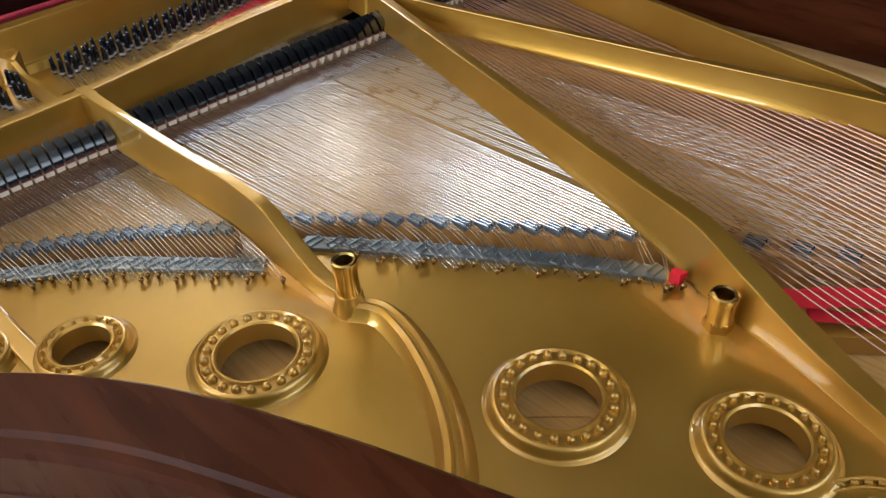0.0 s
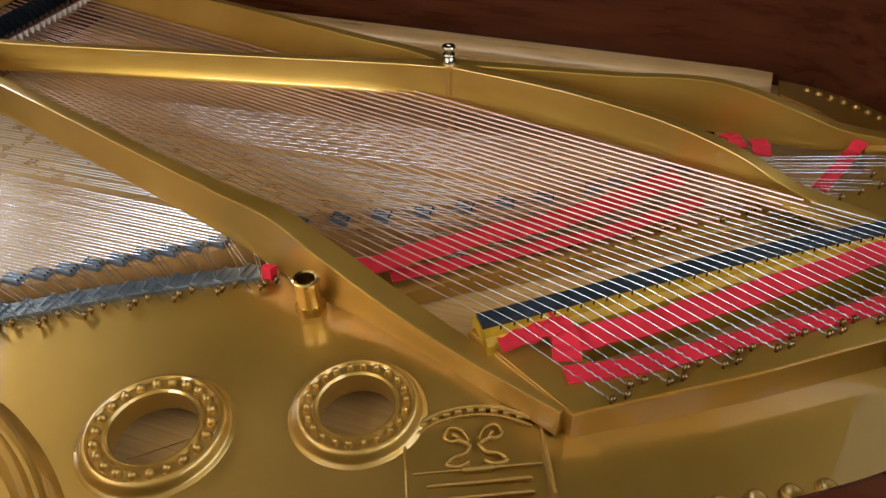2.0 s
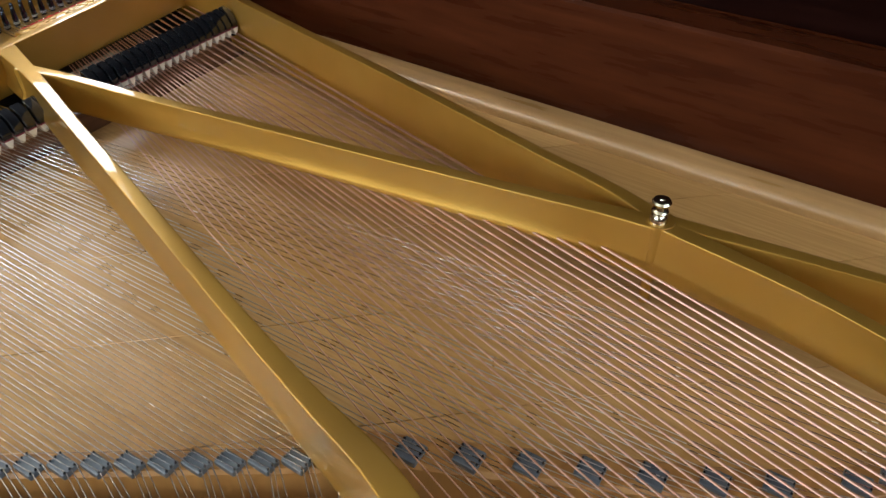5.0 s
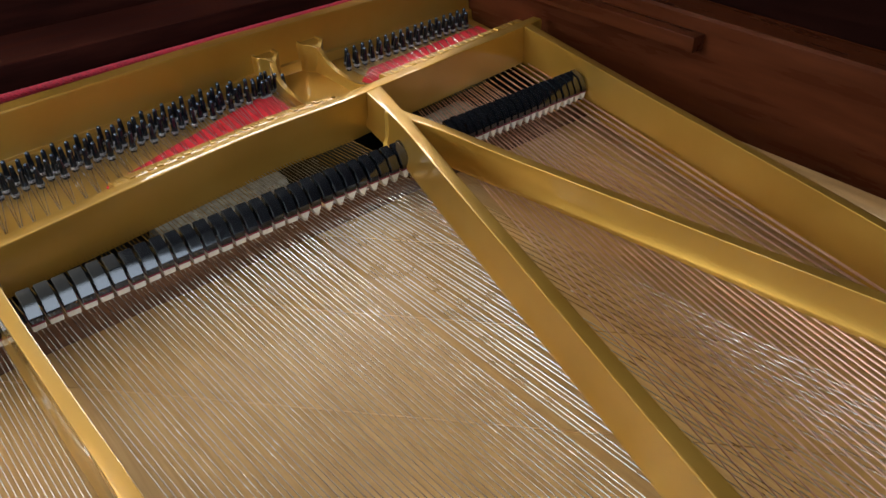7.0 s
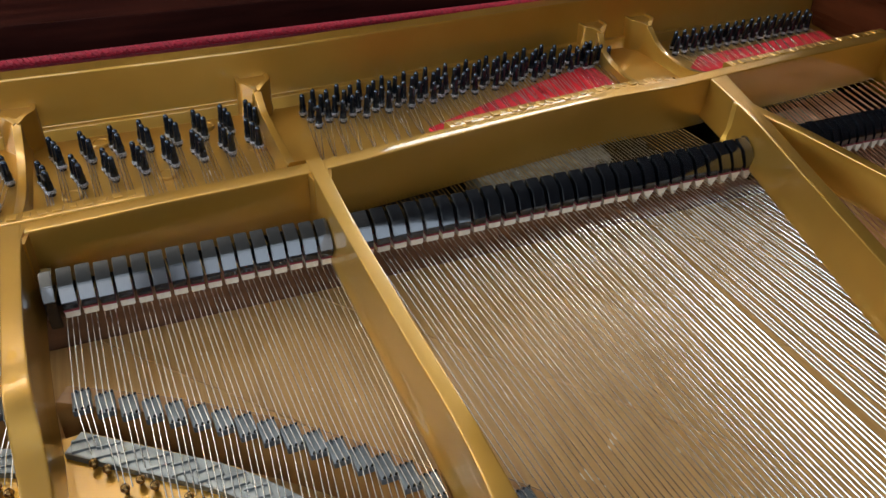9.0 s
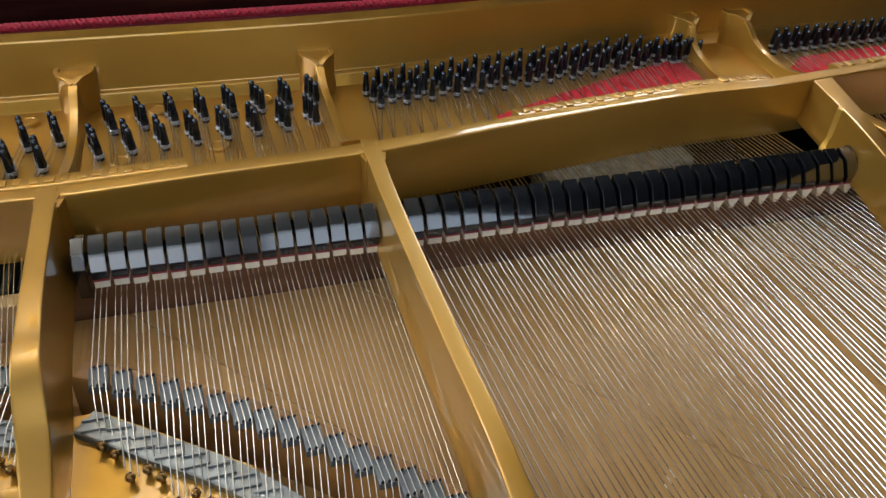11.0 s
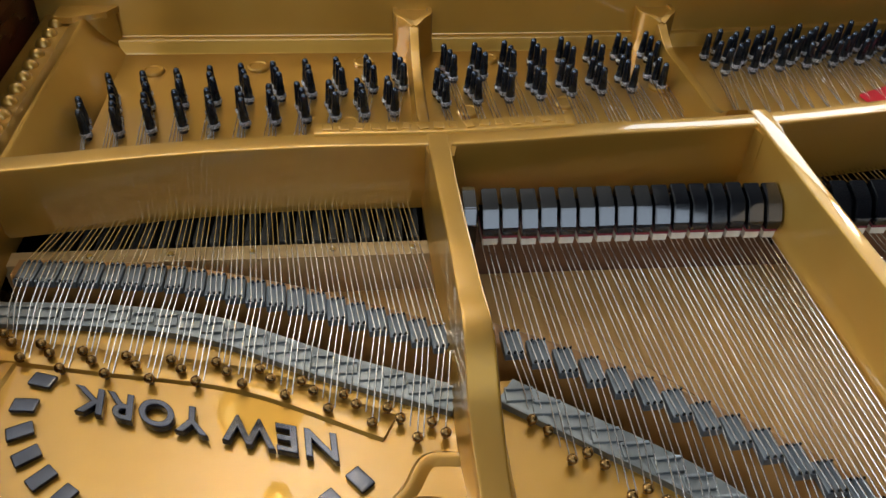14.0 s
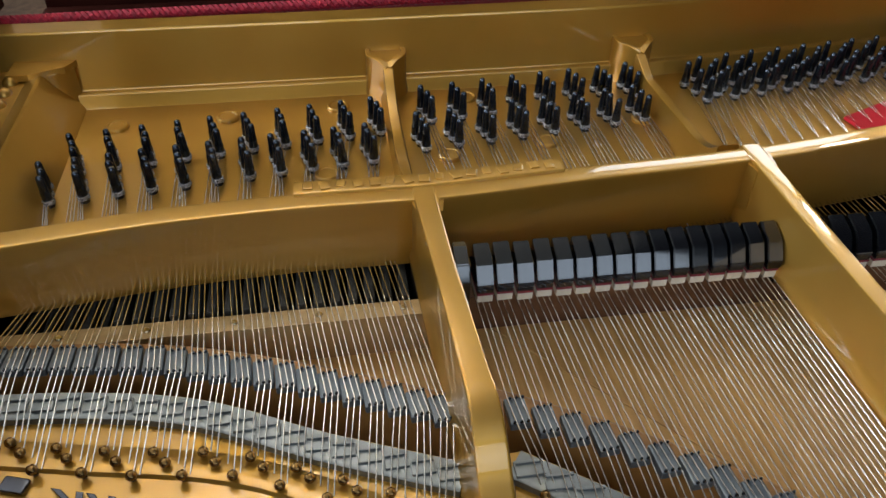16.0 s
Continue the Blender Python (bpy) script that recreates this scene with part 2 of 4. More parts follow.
def slab(bm, outer, holes, ztop, thick):
    """A plate with holes: closed loops of (x, y)."""
    edges = []
    for loop in [outer, *holes]:
        vs = [bm.verts.new((x, y, ztop)) for x, y in loop]
        edges += [bm.edges.new((vs[i], vs[(i + 1) % len(vs)])) for i in range(len(vs))]
    bmesh.ops.triangle_fill(bm, use_beauty=True, use_dissolve=False, edges=edges)
    faces = list(bm.faces)
    for f in faces:
        f.normal_update()
        if f.normal.z < 0:
            f.normal_flip()
    g = bmesh.ops.extrude_face_region(bm, geom=faces)
    for v in g["geom"]:
        if isinstance(v, bmesh.types.BMVert):
            v.co.z -= thick
    bmesh.ops.recalc_face_normals(bm, faces=bm.faces)
    return bm


def circle(x, y, r, n=32):
    return [(x + r * math.cos(2 * math.pi * k / n), y + r * math.sin(2 * math.pi * k / n)) for k in range(n)]


def strut(bm, path, n=8, flange=0.004):
    """A cast bar: path of (x, y, top, bottom, width)."""
    p = spline(path, n)
    prof = []
    for x, y, zt, zb, w in p:
        h, r = w / 2, min(w * 0.14, 0.0024)
        fl = h + flange
        fz = min(0.010, max(zt - zb, 0.002) * 0.3)
        prof.append([(-fl, zb), (-fl, zb + fz * 0.6), (-h, zb + fz * 1.5), (-h, zt - r), (-h + r * 0.3, zt - r * 0.3), (-h + r, zt),
                     (h - r, zt), (h - r * 0.3, zt - r * 0.3), (h, zt - r), (h, zb + fz * 1.5), (fl, zb + fz * 0.6), (fl, zb)])
    return sweep(bm, p[:, :2], prof)


# ---- room ----
def wall_with_window(name, label, x0, x1, y0, y1, axis, openings):
    """A wall slab with window openings, each (from, to, sill, head) along the wall."""
    bm = bmesh.new()
    z0, z1 = FLOOR_Z, 2.40
    lo, hi = (x0, x1) if axis == "x" else (y0, y1)
    cuts = sorted(openings)
    spans, at = [], lo
    for a, b, s, h in cuts:
        spans += [(at, a, z0, z1), (a, b, z0, s), (a, b, h, z1)]
        at = b
    spans.append((at, hi, z0, z1))
    for a, b, za, zb in spans:
        if axis == "x":
            box(bm, a, b, y0, y1, za, zb)
        else:
            box(bm, x0, x1, a, b, za, zb)
    ob = part(name, bm, PLASTER, None, smooth=False)
    return tagged(ob, label, "wall", kind="structure")


bm = bmesh.new()
tagged(part("floor", box(bm, -3.2, 3.7, -3.4, 3.4, FLOOR_Z - 0.1, FLOOR_Z), CARPET, None, smooth=False), "brown carpeted floor of the room", "floor", kind="structure")
bm = bmesh.new()
tagged(part("ceiling", box(bm, -3.2, 3.7, -3.4, 3.4, 2.40, 2.50), CEILM, None, smooth=False), "plain cream painted ceiling", "ceiling", kind="structure")
WIN = (0.88, 2.32)
wall_with_window("wall_south", "plain brown plaster wall with three windows", -3.0, 3.5, -3.4, -3.2, "x", [(-1.65, -0.05, *WIN), (0.13, 1.73, *WIN), (1.87, 3.43, *WIN)])
wall_with_window("wall_west", "plain brown plaster wall with a window", -3.2, -3.0, -3.4, 3.4, "y", [(-0.60, 2.00, 0.58, 2.12)])
wall_with_window("wall_east", "plain brown plaster wall behind the raised lid", 3.5, 3.7, -3.4, 3.4, "y", [])
wall_with_window("wall_north", "plain brown plaster wall with a window", -3.0, 3.5, 3.2, 3.4, "x", [(1.30, 2.80, 1.42, 2.33)])


def pendant_lamp(x, y, watts):
    """A hanging lamp: ceiling rose, cord and a glowing glass bowl."""
    lamp = thing("pendant_lamp", "hanging lamp with warm white glass bowl below the ceiling", "pendant lamp", (x, y, 2.40), group="pendant lamps")
    b = bmesh.new()
    part("ceiling_rose", lathe(b, [(0, 0), (0.05, 0), (0.05, -0.02), (0.02, -0.03), (0, -0.03)], 20), BRASS, lamp)
    b = bmesh.new()
    part("cord", tube(b, [(0, 0, -0.03), (0, 0, -0.12)], 0.003), BLACK, lamp)
    b = bmesh.new()
    part("bowl", lathe(b, [(0.012, -0.12), (0.075, -0.19), (0.085, -0.22), (0.075, -0.25), (0.04, -0.28), (0, -0.29)], 24), GLOW, lamp)
    data = bpy.data.lights.new("bulb", "POINT")
    data.energy, data.color, data.shadow_soft_size = watts, (1.0, 0.98, 0.95), 0.11
    ob = new("bulb", data)
    ob.location = (x, y, 1.98)


pendant_lamp(2.35, 2.40, 11)
pendant_lamp(2.90, 2.40, 11)


def fill_uplight(x, y, watts):
    """An added, unseen hanging brass bowl that throws fill light up on the ceiling."""
    lamp = thing("fill_uplight", "added brass bowl fill light that brightens the ceiling", "pendant lamp", (x, y, 2.40), group="pendant lamps")
    b = bmesh.new()
    part("ceiling_rose", lathe(b, [(0, 0), (0.05, 0), (0.05, -0.02), (0.02, -0.03), (0, -0.03)], 20), BRASS, lamp)
    b = bmesh.new()
    part("cord", tube(b, [(0, 0, -0.03), (0, 0, -0.655)], 0.003), BLACK, lamp)
    b = bmesh.new()
    part("bowl", lathe(b, [(0.155, -0.54), (0.15, -0.58), (0.11, -0.63), (0.05, -0.66), (0, -0.665), (0, -0.655), (0.05, -0.65), (0.105, -0.62), (0.143, -0.578), (0.148, -0.54), (0.155, -0.54)], 28), BRASS, lamp)
    data = bpy.data.lights.new("bulb", "POINT")
    data.energy, data.color, data.shadow_soft_size = watts, (1.0, 0.98, 0.95), 0.035
    ob = new("bulb", data)
    ob.location = (x + 0.045, y, 1.82)


# added fill: the brightened ceiling mirrors in the plate
fill_uplight(-0.50, 1.35, 92)

# ---- the piano's case ----
piano = thing("grand_piano", "open mahogany grand piano with gold cast-iron plate and strings", "grand piano", (0, 0, 0))
RIM_TOP = 0.12
RIM_IN = spline([(-0.397, 0.358), (-0.387, 0.099), (-0.380, -0.062), (-0.356, -0.173), (-0.282, -0.268), (-0.180, -0.349), (-0.060, -0.435), (-0.004, -0.507),
                 (0.062, -0.642), (0.104, -0.758), (0.164, -0.922), (0.240, -1.075), (0.325, -1.195), (0.44, -1.295), (0.58, -1.365),
                 (0.73, -1.39), (0.87, -1.37), (0.99, -1.30), (1.072, -1.20), (1.100, -1.080), (1.102, -0.92), (1.102, -0.5), (1.102, 0.0), (1.102, 0.38)], 6)
bm = bmesh.new()
prof = [(0.0, -0.30), (0.0, RIM_TOP - 0.004), (-0.004, RIM_TOP), (-0.050, RIM_TOP), (-0.053, RIM_TOP - 0.004), (-0.060, RIM_TOP - 0.004),
        (-0.064, RIM_TOP - 0.010), (-0.084, RIM_TOP - 0.012), (-0.088, RIM_TOP - 0.010), (-0.093, RIM_TOP - 0.014), (-0.094, -0.30)]
sweep(bm, RIM_IN, [[(u, v) for u, v in prof]] * len(RIM_IN))
part("rim", bm, MAHOG, piano, "polished red-brown mahogany rim")

# soundboard: spruce planks on a dark bed
SB_Z = -0.045
bm = bmesh.new()
inner = [(x, y) for x, y in RIM_IN if y < 0.012]
outline = [(-0.378, 0.012)] + inner + [(1.102, 0.012)]
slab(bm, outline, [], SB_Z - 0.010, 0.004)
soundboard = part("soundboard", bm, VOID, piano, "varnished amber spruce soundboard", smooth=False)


# one seam between planks passes through (0.499, -0.123)
SEAM = -0.735 * 0.499 + 0.679 * 0.123


def planks():
    me_all = bmesh.new()
    slab(me_all, outline, [], SB_Z, 0.008)
    along_v = Vector((0.679, -0.735, 0)).normalized()
    across = Vector((along_v.y, -along_v.x, 0))
    src = bpy.data.meshes.new("bed")
    me_all.to_mesh(src)
    me_all.free()
    lo, step = SEAM - 6 * 0.1325, 0.1325
    seam = 0.0013
    for k in range(18):
        a, b = lo + k * step + seam / 2, lo + (k + 1) * step - seam / 2
        pb = bmesh.new()
        pb.from_mesh(src)
        for off, sign in ((a, -1), (b, 1)):
            g = bmesh.ops.bisect_plane(pb, geom=pb.verts[:] + pb.edges[:] + pb.faces[:], plane_co=across * off, plane_no=across * sign, clear_outer=True)
            es = [e for e in g["geom_cut"] if isinstance(e, bmesh.types.BMEdge)]
            if es:
                bmesh.ops.edgeloop_fill(pb, edges=es)
        if len(pb.faces) > 4:
            part("plank", pb, SPRUCE, soundboard, smooth=False)
        else:
            pb.free()
    bpy.data.meshes.remove(src)


planks()

# moulding where the soundboard meets the spine
bm = bmesh.new()
cs = [(1.100, 0.05), (1.100, -1.115)]
sweep(bm, cs, [[(0, SB_Z), (-0.036, SB_Z), (-0.0365, SB_Z + 0.006), (-0.0345, SB_Z + 0.011), (-0.030, SB_Z + 0.015), (-0.024, SB_Z + 0.0175), (-0.017, SB_Z + 0.0185), (0, SB_Z + 0.0185)]] * 2)
part("moulding", bm, MOULD, piano, "glossy light wood moulding along the spine", weighted=False)

# belly rail strip in the treble, with screws
bm = bmesh.new()
strip = part("belly_strip", box(bm, -0.335, -0.034, -0.002, 0.013, -0.05, -0.010, 0.001), PALE, piano, "pale maple strip with small screws")
for x in (-0.278, -0.222, -0.165, -0.108, -0.05):
    bm = bmesh.new()
    part("screw", lathe(bm, [(0, -0.0088), (0.002, -0.0088), (0.0026, -0.0095), (0.0026, -0.011)], 10, Matrix.Translation((x, 0.0055, 0))), NICKEL, strip)
# the rail's dark red-brown holds the shade that falls below the dampers
bm = bmesh.new()
part("belly_rail", box(bm, -0.034, 1.100, 0.0135, 0.030, -0.20, -0.014, 0.001), BELLY, piano, "red-brown wooden belly rail, coloured dark for the dampers' shade")
# near-black sheet: the shade of the action recess put into its colour
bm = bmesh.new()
part("action_shade", box(bm, -0.37, 1.100, 0.031, 0.34, -0.20, -0.075), VOID, piano, "near-black sheet for the shade below the hammers")

# ---- the cast plate ----
RAIL = [(-0.368, 0.028), (-0.332, 0.032), (-0.202, 0.050), (-0.115, 0.055), (-0.028, 0.055), (0.087, 0.064), (0.227, 0.074), (0.382, 0.095), (0.578, 0.119),
        (0.668, 0.121), (0.741, 0.130), (0.884, 0.145), (1.051, 0.162), (1.074, 0.165)]


def rail_y(x):
    a = np.array(RAIL)
    return float(np.interp(x, a[:, 0], a[:, 1]))


DUP_T = [(-0.328, -0.048), (-0.251, -0.055), (-0.188, -0.068), (-0.108, -0.105), (-0.032, -0.136)]
DUP_A = [(-0.002, -0.131), (0.044, -0.164), (0.089, -0.197), (0.155, -0.272), (0.208, -0.333)]
DUP_M = [(0.259, -0.333), (0.335, -0.438), (0.417, -0.560), (0.466, -0.647)]
HOLES = [(-0.0575, -0.241, 0.038), (0.0215, -0.3065, 0.042), (0.126, -0.435, 0.0575), (0.266, -0.667, 0.0575), (0.3395, -0.813, 0.0510)]
LIFT = 0.006  # the rosettes stand on a swelling of the web
WEB_Z = -0.014


def shift(pts, dx, dy):
    return [(x + dx, y + dy) for x, y in pts]


rim_side = [(x + 0.0, y) for x, y in RIM_IN if y < 0.0 and not (x > 0.88 and y > -1.36)]
web = [(-0.380, -0.036)] + rim_side + [(0.914, -1.277), (0.901, -1.236), (0.873, -1.227), (0.830, -1.223), (0.774, -1.192), (0.736, -1.215), (0.680, -1.278), (0.586, -1.252), (0.388, -0.978)]
web += [(0.425, -0.883), (0.455, -0.787), (0.478, -0.690)] + shift(DUP_M, 0.010, 0.010)[::-1] + [(0.232, -0.309)] + shift(DUP_A, 0.008, 0.011)[::-1] + [(-0.016, -0.121)] + shift(DUP_T, 0.003, 0.013)[::-1]
bm = bmesh.new()
slab(bm, web, [circle(x, y, r * 0.64) for x, y, r in HOLES], WEB_Z, 0.012)
for v in bm.verts:
    # the web sinks towards the tail
    v.co.z -= 0.016 * min(1.0, max(0.0, -1.0 - v.co.y) / 0.15) + (0.006 if abs(v.co.x - 0.388) < 1e-4 else 0.0)
plate = part("plate", bm, GOLD, piano, "gold-lacquered cast-iron plate", smooth=False)

# rosette rings round the holes, with a circle of beads each
bead_bm = bmesh.new()
lathe(bead_bm, [(0.0043, 0.0), (0.0043, 0.0014), (0.0038, 0.0032), (0.0028, 0.0046), (0.0014, 0.0053), (0, 0.0055)], 12)
bead_me = bpy.data.meshes.new("bead")
bead_bm.to_mesh(bead_me)
bead_bm.free()
bead_me.materials.append(GOLD)
for p in bead_me.polygons:
    p.use_smooth = True
for x, y, r in HOLES:
    bm = bmesh.new()
    q = r * 0.64
    lathe(bm, [(q - 0.0006, -0.012), (q - 0.001, LIFT + 0.003), (q + 0.0008, LIFT + 0.0050), (q + 0.0026, LIFT + 0.0050), (q + 0.0040, LIFT + 0.0028), (q + 0.0046, LIFT + 0.0020),
               (r - 0.0068, LIFT + 0.0020), (r - 0.006, LIFT + 0.0030), (r - 0.0045, LIFT + 0.0046), (r - 0.0025, LIFT + 0.0044), (r - 0.0008, LIFT + 0.0028), (r + 0.0008, LIFT + 0.0005),
               (r + 0.0020, LIFT * 0.55), (r + 0.0040, LIFT * 0.20), (r + 0.0062, 0.0005), (r + 0.008, -0.002)], 56, Matrix.Translation((x, y, WEB_Z)))
    ring = part("rosette_ring", bm, GOLD, plate)
    n = 22 if r > 0.045 else 19
    for k in range(n):
        a = 2 * math.pi * k / n
        rr = (q + r - 0.002) / 2
        sc = (r - q - 0.0112) / 0.0084 * (1.0 if r < 0.045 else 0.86)
        ob = shared("bead", bead_me, plate, Matrix.LocRotScale((x + rr * math.cos(a), y + rr * math.sin(a), WEB_Z + LIFT + 0.002), None, (sc, sc, 1.0)))

# struts and rails of the plate
STRUTS = [
    [(0.226, 0.084, 0.053, 0.000, 0.016), (0.225, 0.000, 0.053, 0.000, 0.014), (0.228, -0.159, 0.052, -0.002, 0.013), (0.231, -0.284, 0.051, -0.006, 0.014), (0.231, -0.318, 0.047, -0.012, 0.016),
     (0.230, -0.362, 0.024, -0.014, 0.017), (0.227, -0.405, 0.008, -0.015, 0.017), (0.2265, -0.443, 0.004, -0.016, 0.014)],
    [(-0.030, 0.069, 0.053, 0.000, 0.017), (-0.028, -0.001, 0.053, -0.004, 0.015), (-0.024, -0.101, 0.051, -0.010, 0.016), (-0.022, -0.138, 0.046, -0.014, 0.018), (-0.021, -0.165, 0.022, -0.015, 0.019),
     (-0.019, -0.205, 0.002, -0.016, 0.018), (-0.016, -0.271, -0.006, -0.016, 0.018), (-0.012, -0.36, -0.010, -0.018, 0.020)],
    [(0.724, 0.125, 0.053, 0.006, 0.026), (0.696, 0.020, 0.053, 0.006, 0.018), (0.662, -0.09, 0.052, 0.006, 0.016), (0.597, -0.30, 0.052, 0.006, 0.016), (0.535, -0.50, 0.052, 0.006, 0.017), (0.508, -0.595, 0.051, 0.0, 0.019), (0.491, -0.665, 0.048, -0.012, 0.023),
     (0.472, -0.720, 0.036, -0.014, 0.026), (0.454, -0.785, 0.016, -0.015, 0.026), (0.420, -0.880, 0.004, -0.016, 0.023), (0.382, -0.978, 0.008, -0.016, 0.020)],
    [(0.702, 0.060, 0.053, 0.004, 0.018), (0.716, 0.000, 0.053, 0.010, 0.014), (0.731, -0.100, 0.053, 0.013, 0.013), (0.756, -0.25, 0.053, 0.014, 0.013), (0.797, -0.50, 0.054, 0.014, 0.014), (0.817, -0.620, 0.055, 0.012, 0.015), (0.827, -0.670, 0.055, 0.006, 0.018), (0.834, -0.716, 0.055, -0.002, 0.022)],
    [(1.044, 0.167, 0.053, -0.02, 0.018), (1.008, 0.004, 0.053, -0.02, 0.014), (0.985, -0.10, 0.053, -0.02, 0.013), (0.921, -0.40, 0.054, -0.012, 0.013), (0.880, -0.58, 0.054, -0.004, 0.014), (0.858, -0.675, 0.055, 0.004, 0.016), (0.842, -0.718, 0.055, 0.002, 0.020)],
    [(0.838, -0.705, 0.055, 0.000, 0.020), (0.808, -0.895, 0.053, 0.004, 0.014), (0.768, -1.024, 0.050, 0.008, 0.015), (0.752, -1.080, 0.040, 0.004, 0.018), (0.736, -1.140, 0.018, -0.006, 0.020),
     (0.719, -1.219, 0.006, -0.014, 0.021), (0.698, -1.31, 0.0, -0.016, 0.021)],
    [(0.841, -0.710, 0.055, 0.000, 0.018), (0.868, -0.911, 0.053, -0.008, 0.013), (0.888, -1.065, 0.050, -0.012, 0.014), (0.891, -1.135, 0.030, -0.016, 0.019), (0.894, -1.187, 0.012, -0.016, 0.021),
     (0.905, -1.250, 0.002, -0.016, 0.021), (0.919, -1.32, 0.0, -0.018, 0.022)],
    [(-0.350, 0.036, 0.050, -0.014, 0.026), (-0.350, 0.02, 0.050, -0.014, 0.026), (-0.346, -0.052, 0.048, -0.015, 0.028), (-0.340, -0.13, 0.036, -0.015, 0.032), (-0.333, -0.20, 0.014, -0.016, 0.032), (-0.315, -0.25, -0.004, -0.018, 0.03)],
]
for i, s in enumerate(STRUTS):
    bm = bmesh.new()
    part("strut", strut(bm, s, 9, 0.0055 if i == 3 else 0.004), GOLD, plate)
bm = bmesh.new()
rp = spline([(x, y, 0.052 + 0.002 * (x > 0.3), -0.004, 0.018) for x, y in RAIL], 4)
part("rail", strut(bm, [tuple(v) for v in rp], 1, 0.001), GOLD, plate)
# fillet webs where the struts meet the rail
for x, w in ((0.226, 0.026), (-0.028, 0.026)):
    bm = bmesh.new()
    y = rail_y(x)
    vs = [bm.verts.new(c) for c in ((x - w / 2, y, 0.0525), (x + w / 2, y, 0.0525), (x + 0.008, y - 0.024, 0.0525), (x - 0.008, y - 0.024, 0.0525))]
    vb = [bm.verts.new((v.co.x, v.co.y, 0.0)) for v in vs]
    bm.faces.new(vs)
    bm.faces.new(vb[::-1])
    for j in range(4):
        bm.faces.new((vs[j], vb[j], vb[(j + 1) % 4], vs[(j + 1) % 4]))
    bmesh.ops.recalc_face_normals(bm, faces=bm.faces)
    bmesh.ops.bevel(bm, geom=bm.edges[:], offset=0.003, segments=2, affect="EDGES")
    part("gusset", bm, GOLD, plate)
# worn raised casting along the rail's crest
for x0, x1 in ((-0.115, 0.07), (0.375, 0.66), (0.76, 1.04)):
    n = int((x1 - x0) / 0.011)
    bm = bmesh.new()
    pts = [(x, rail_y(x) + 0.012, 0.0545, 0.046, 0.016) for x in np.linspace(x0 - 0.004, x1 + 0.004, 14)]
    part("crest_strip", strut(bm, pts, 1, 0.0), GOLD, plate)
    for k in range(n):
        x = x0 + (k + 0.5) * (x1 - x0) / n
        y = rail_y(x) + 0.012
        bm = bmesh.new()
        wv = math.sin(k * 7.3) * math.sin(k * 2.9)
        g = box(bm, -0.0036 - 0.0012 * wv, 0.0036, -0.0045, 0.0040 + 0.001 * wv, 0, 0.0018 + 0.0006 * wv, 0.0012)
        bmesh.ops.transform(bm, matrix=pose(x + 0.001 * wv, y + 0.0012 * math.sin(k * 4.1), 0.0538, 0, 0, 14 * math.sin(k * 2.3)), verts=bm.verts)
        part("crest_boss", bm, GOLD, plate)

# pin panel, back wall and its brackets
WALL = [(-0.39, 0.302), (-0.035, 0.302), (0.206, 0.306), (0.45, 0.325), (0.69, 0.345), (1.10, 0.348)]
bm = bmesh.new()
slab(bm, [(x, y + 0.006) for x, y in RAIL] + [(1.095, 0.352), (0.69, 0.350), (0.45, 0.331), (0.21, 0.312), (-0.382, 0.308)], [], 0.0, 0.012)
panel = part("pin_panel", bm, GOLD, plate, smooth=False)
bm = bmesh.new()
wp = spline([(x, y) for x, y in WALL], 4)
sweep(bm, wp, [[(-0.006, -0.004), (-0.003, 0.002), (-0.0015, 0.0125), (0.0, 0.0140), (0.004, 0.0146), (0.0052, 0.0160), (0.0110, 0.0675), (0.0130, 0.0700), (0.0340, 0.0700), (0.0360, 0.066), (0.036, -0.004)]] * len(wp))
part("back_wall", bm, GOLD, plate)
for x, yw, yr, sag in ((-0.034, 0.303, 0.075, 0.012), (0.212, 0.306, 0.09, 0.026), (0.690, 0.345, 0.14, 0.014), (0.768, 0.346, 0.145, 0.014)):
    lean = -0.022 if x == 0.690 else 0.0
    # the rib from the forked cap down to the rail
    path = [(x, yw - 0.018, 0.039, -0.002, 0.010), (x + lean * 0.2, yw - 0.030, 0.034, -0.002, 0.009), (x + lean * 0.4, yw - 0.05, max(sag, 0.022), -0.002, 0.0085),
            (x + lean * 0.6, yw - 0.09, sag, -0.002, 0.0085), (x + lean * 0.8, (yw + yr) / 2 - 0.03, sag + 0.002, -0.002, 0.009), (x + lean, yr + 0.02, 0.036, -0.002, 0.011), (x + lean, yr, 0.050, -0.002, 0.018)]
    bm = bmesh.new()
    bracket = part("bracket", strut(bm, path, 6, 0.003), GOLD, plate)
    for sg in (-1, 1):
        bm = bmesh.new()
        part("bracket_arm", strut(bm, [(x + sg * 0.0165, yw + 0.010, 0.0415, -0.002, 0.005), (x + sg * 0.0160, yw - 0.006, 0.0415, -0.002, 0.005), (x + sg * 0.0085, yw - 0.015, 0.0412, -0.002, 0.006), (x, yw - 0.024, 0.0375, -0.002, 0.007)], 4, 0.001), GOLD, bracket)
    bm = bmesh.new()
    slab(bm, [(x - 0.0165, yw + 0.010), (x + 0.0165, yw + 0.010), (x + 0.016, yw - 0.006), (x + 0.003, yw - 0.018), (x - 0.003, yw - 0.018), (x - 0.016, yw - 0.006)], [], 0.0392, 0.040)
    part("bracket_pocket", bm, GOLD, bracket, smooth=False)
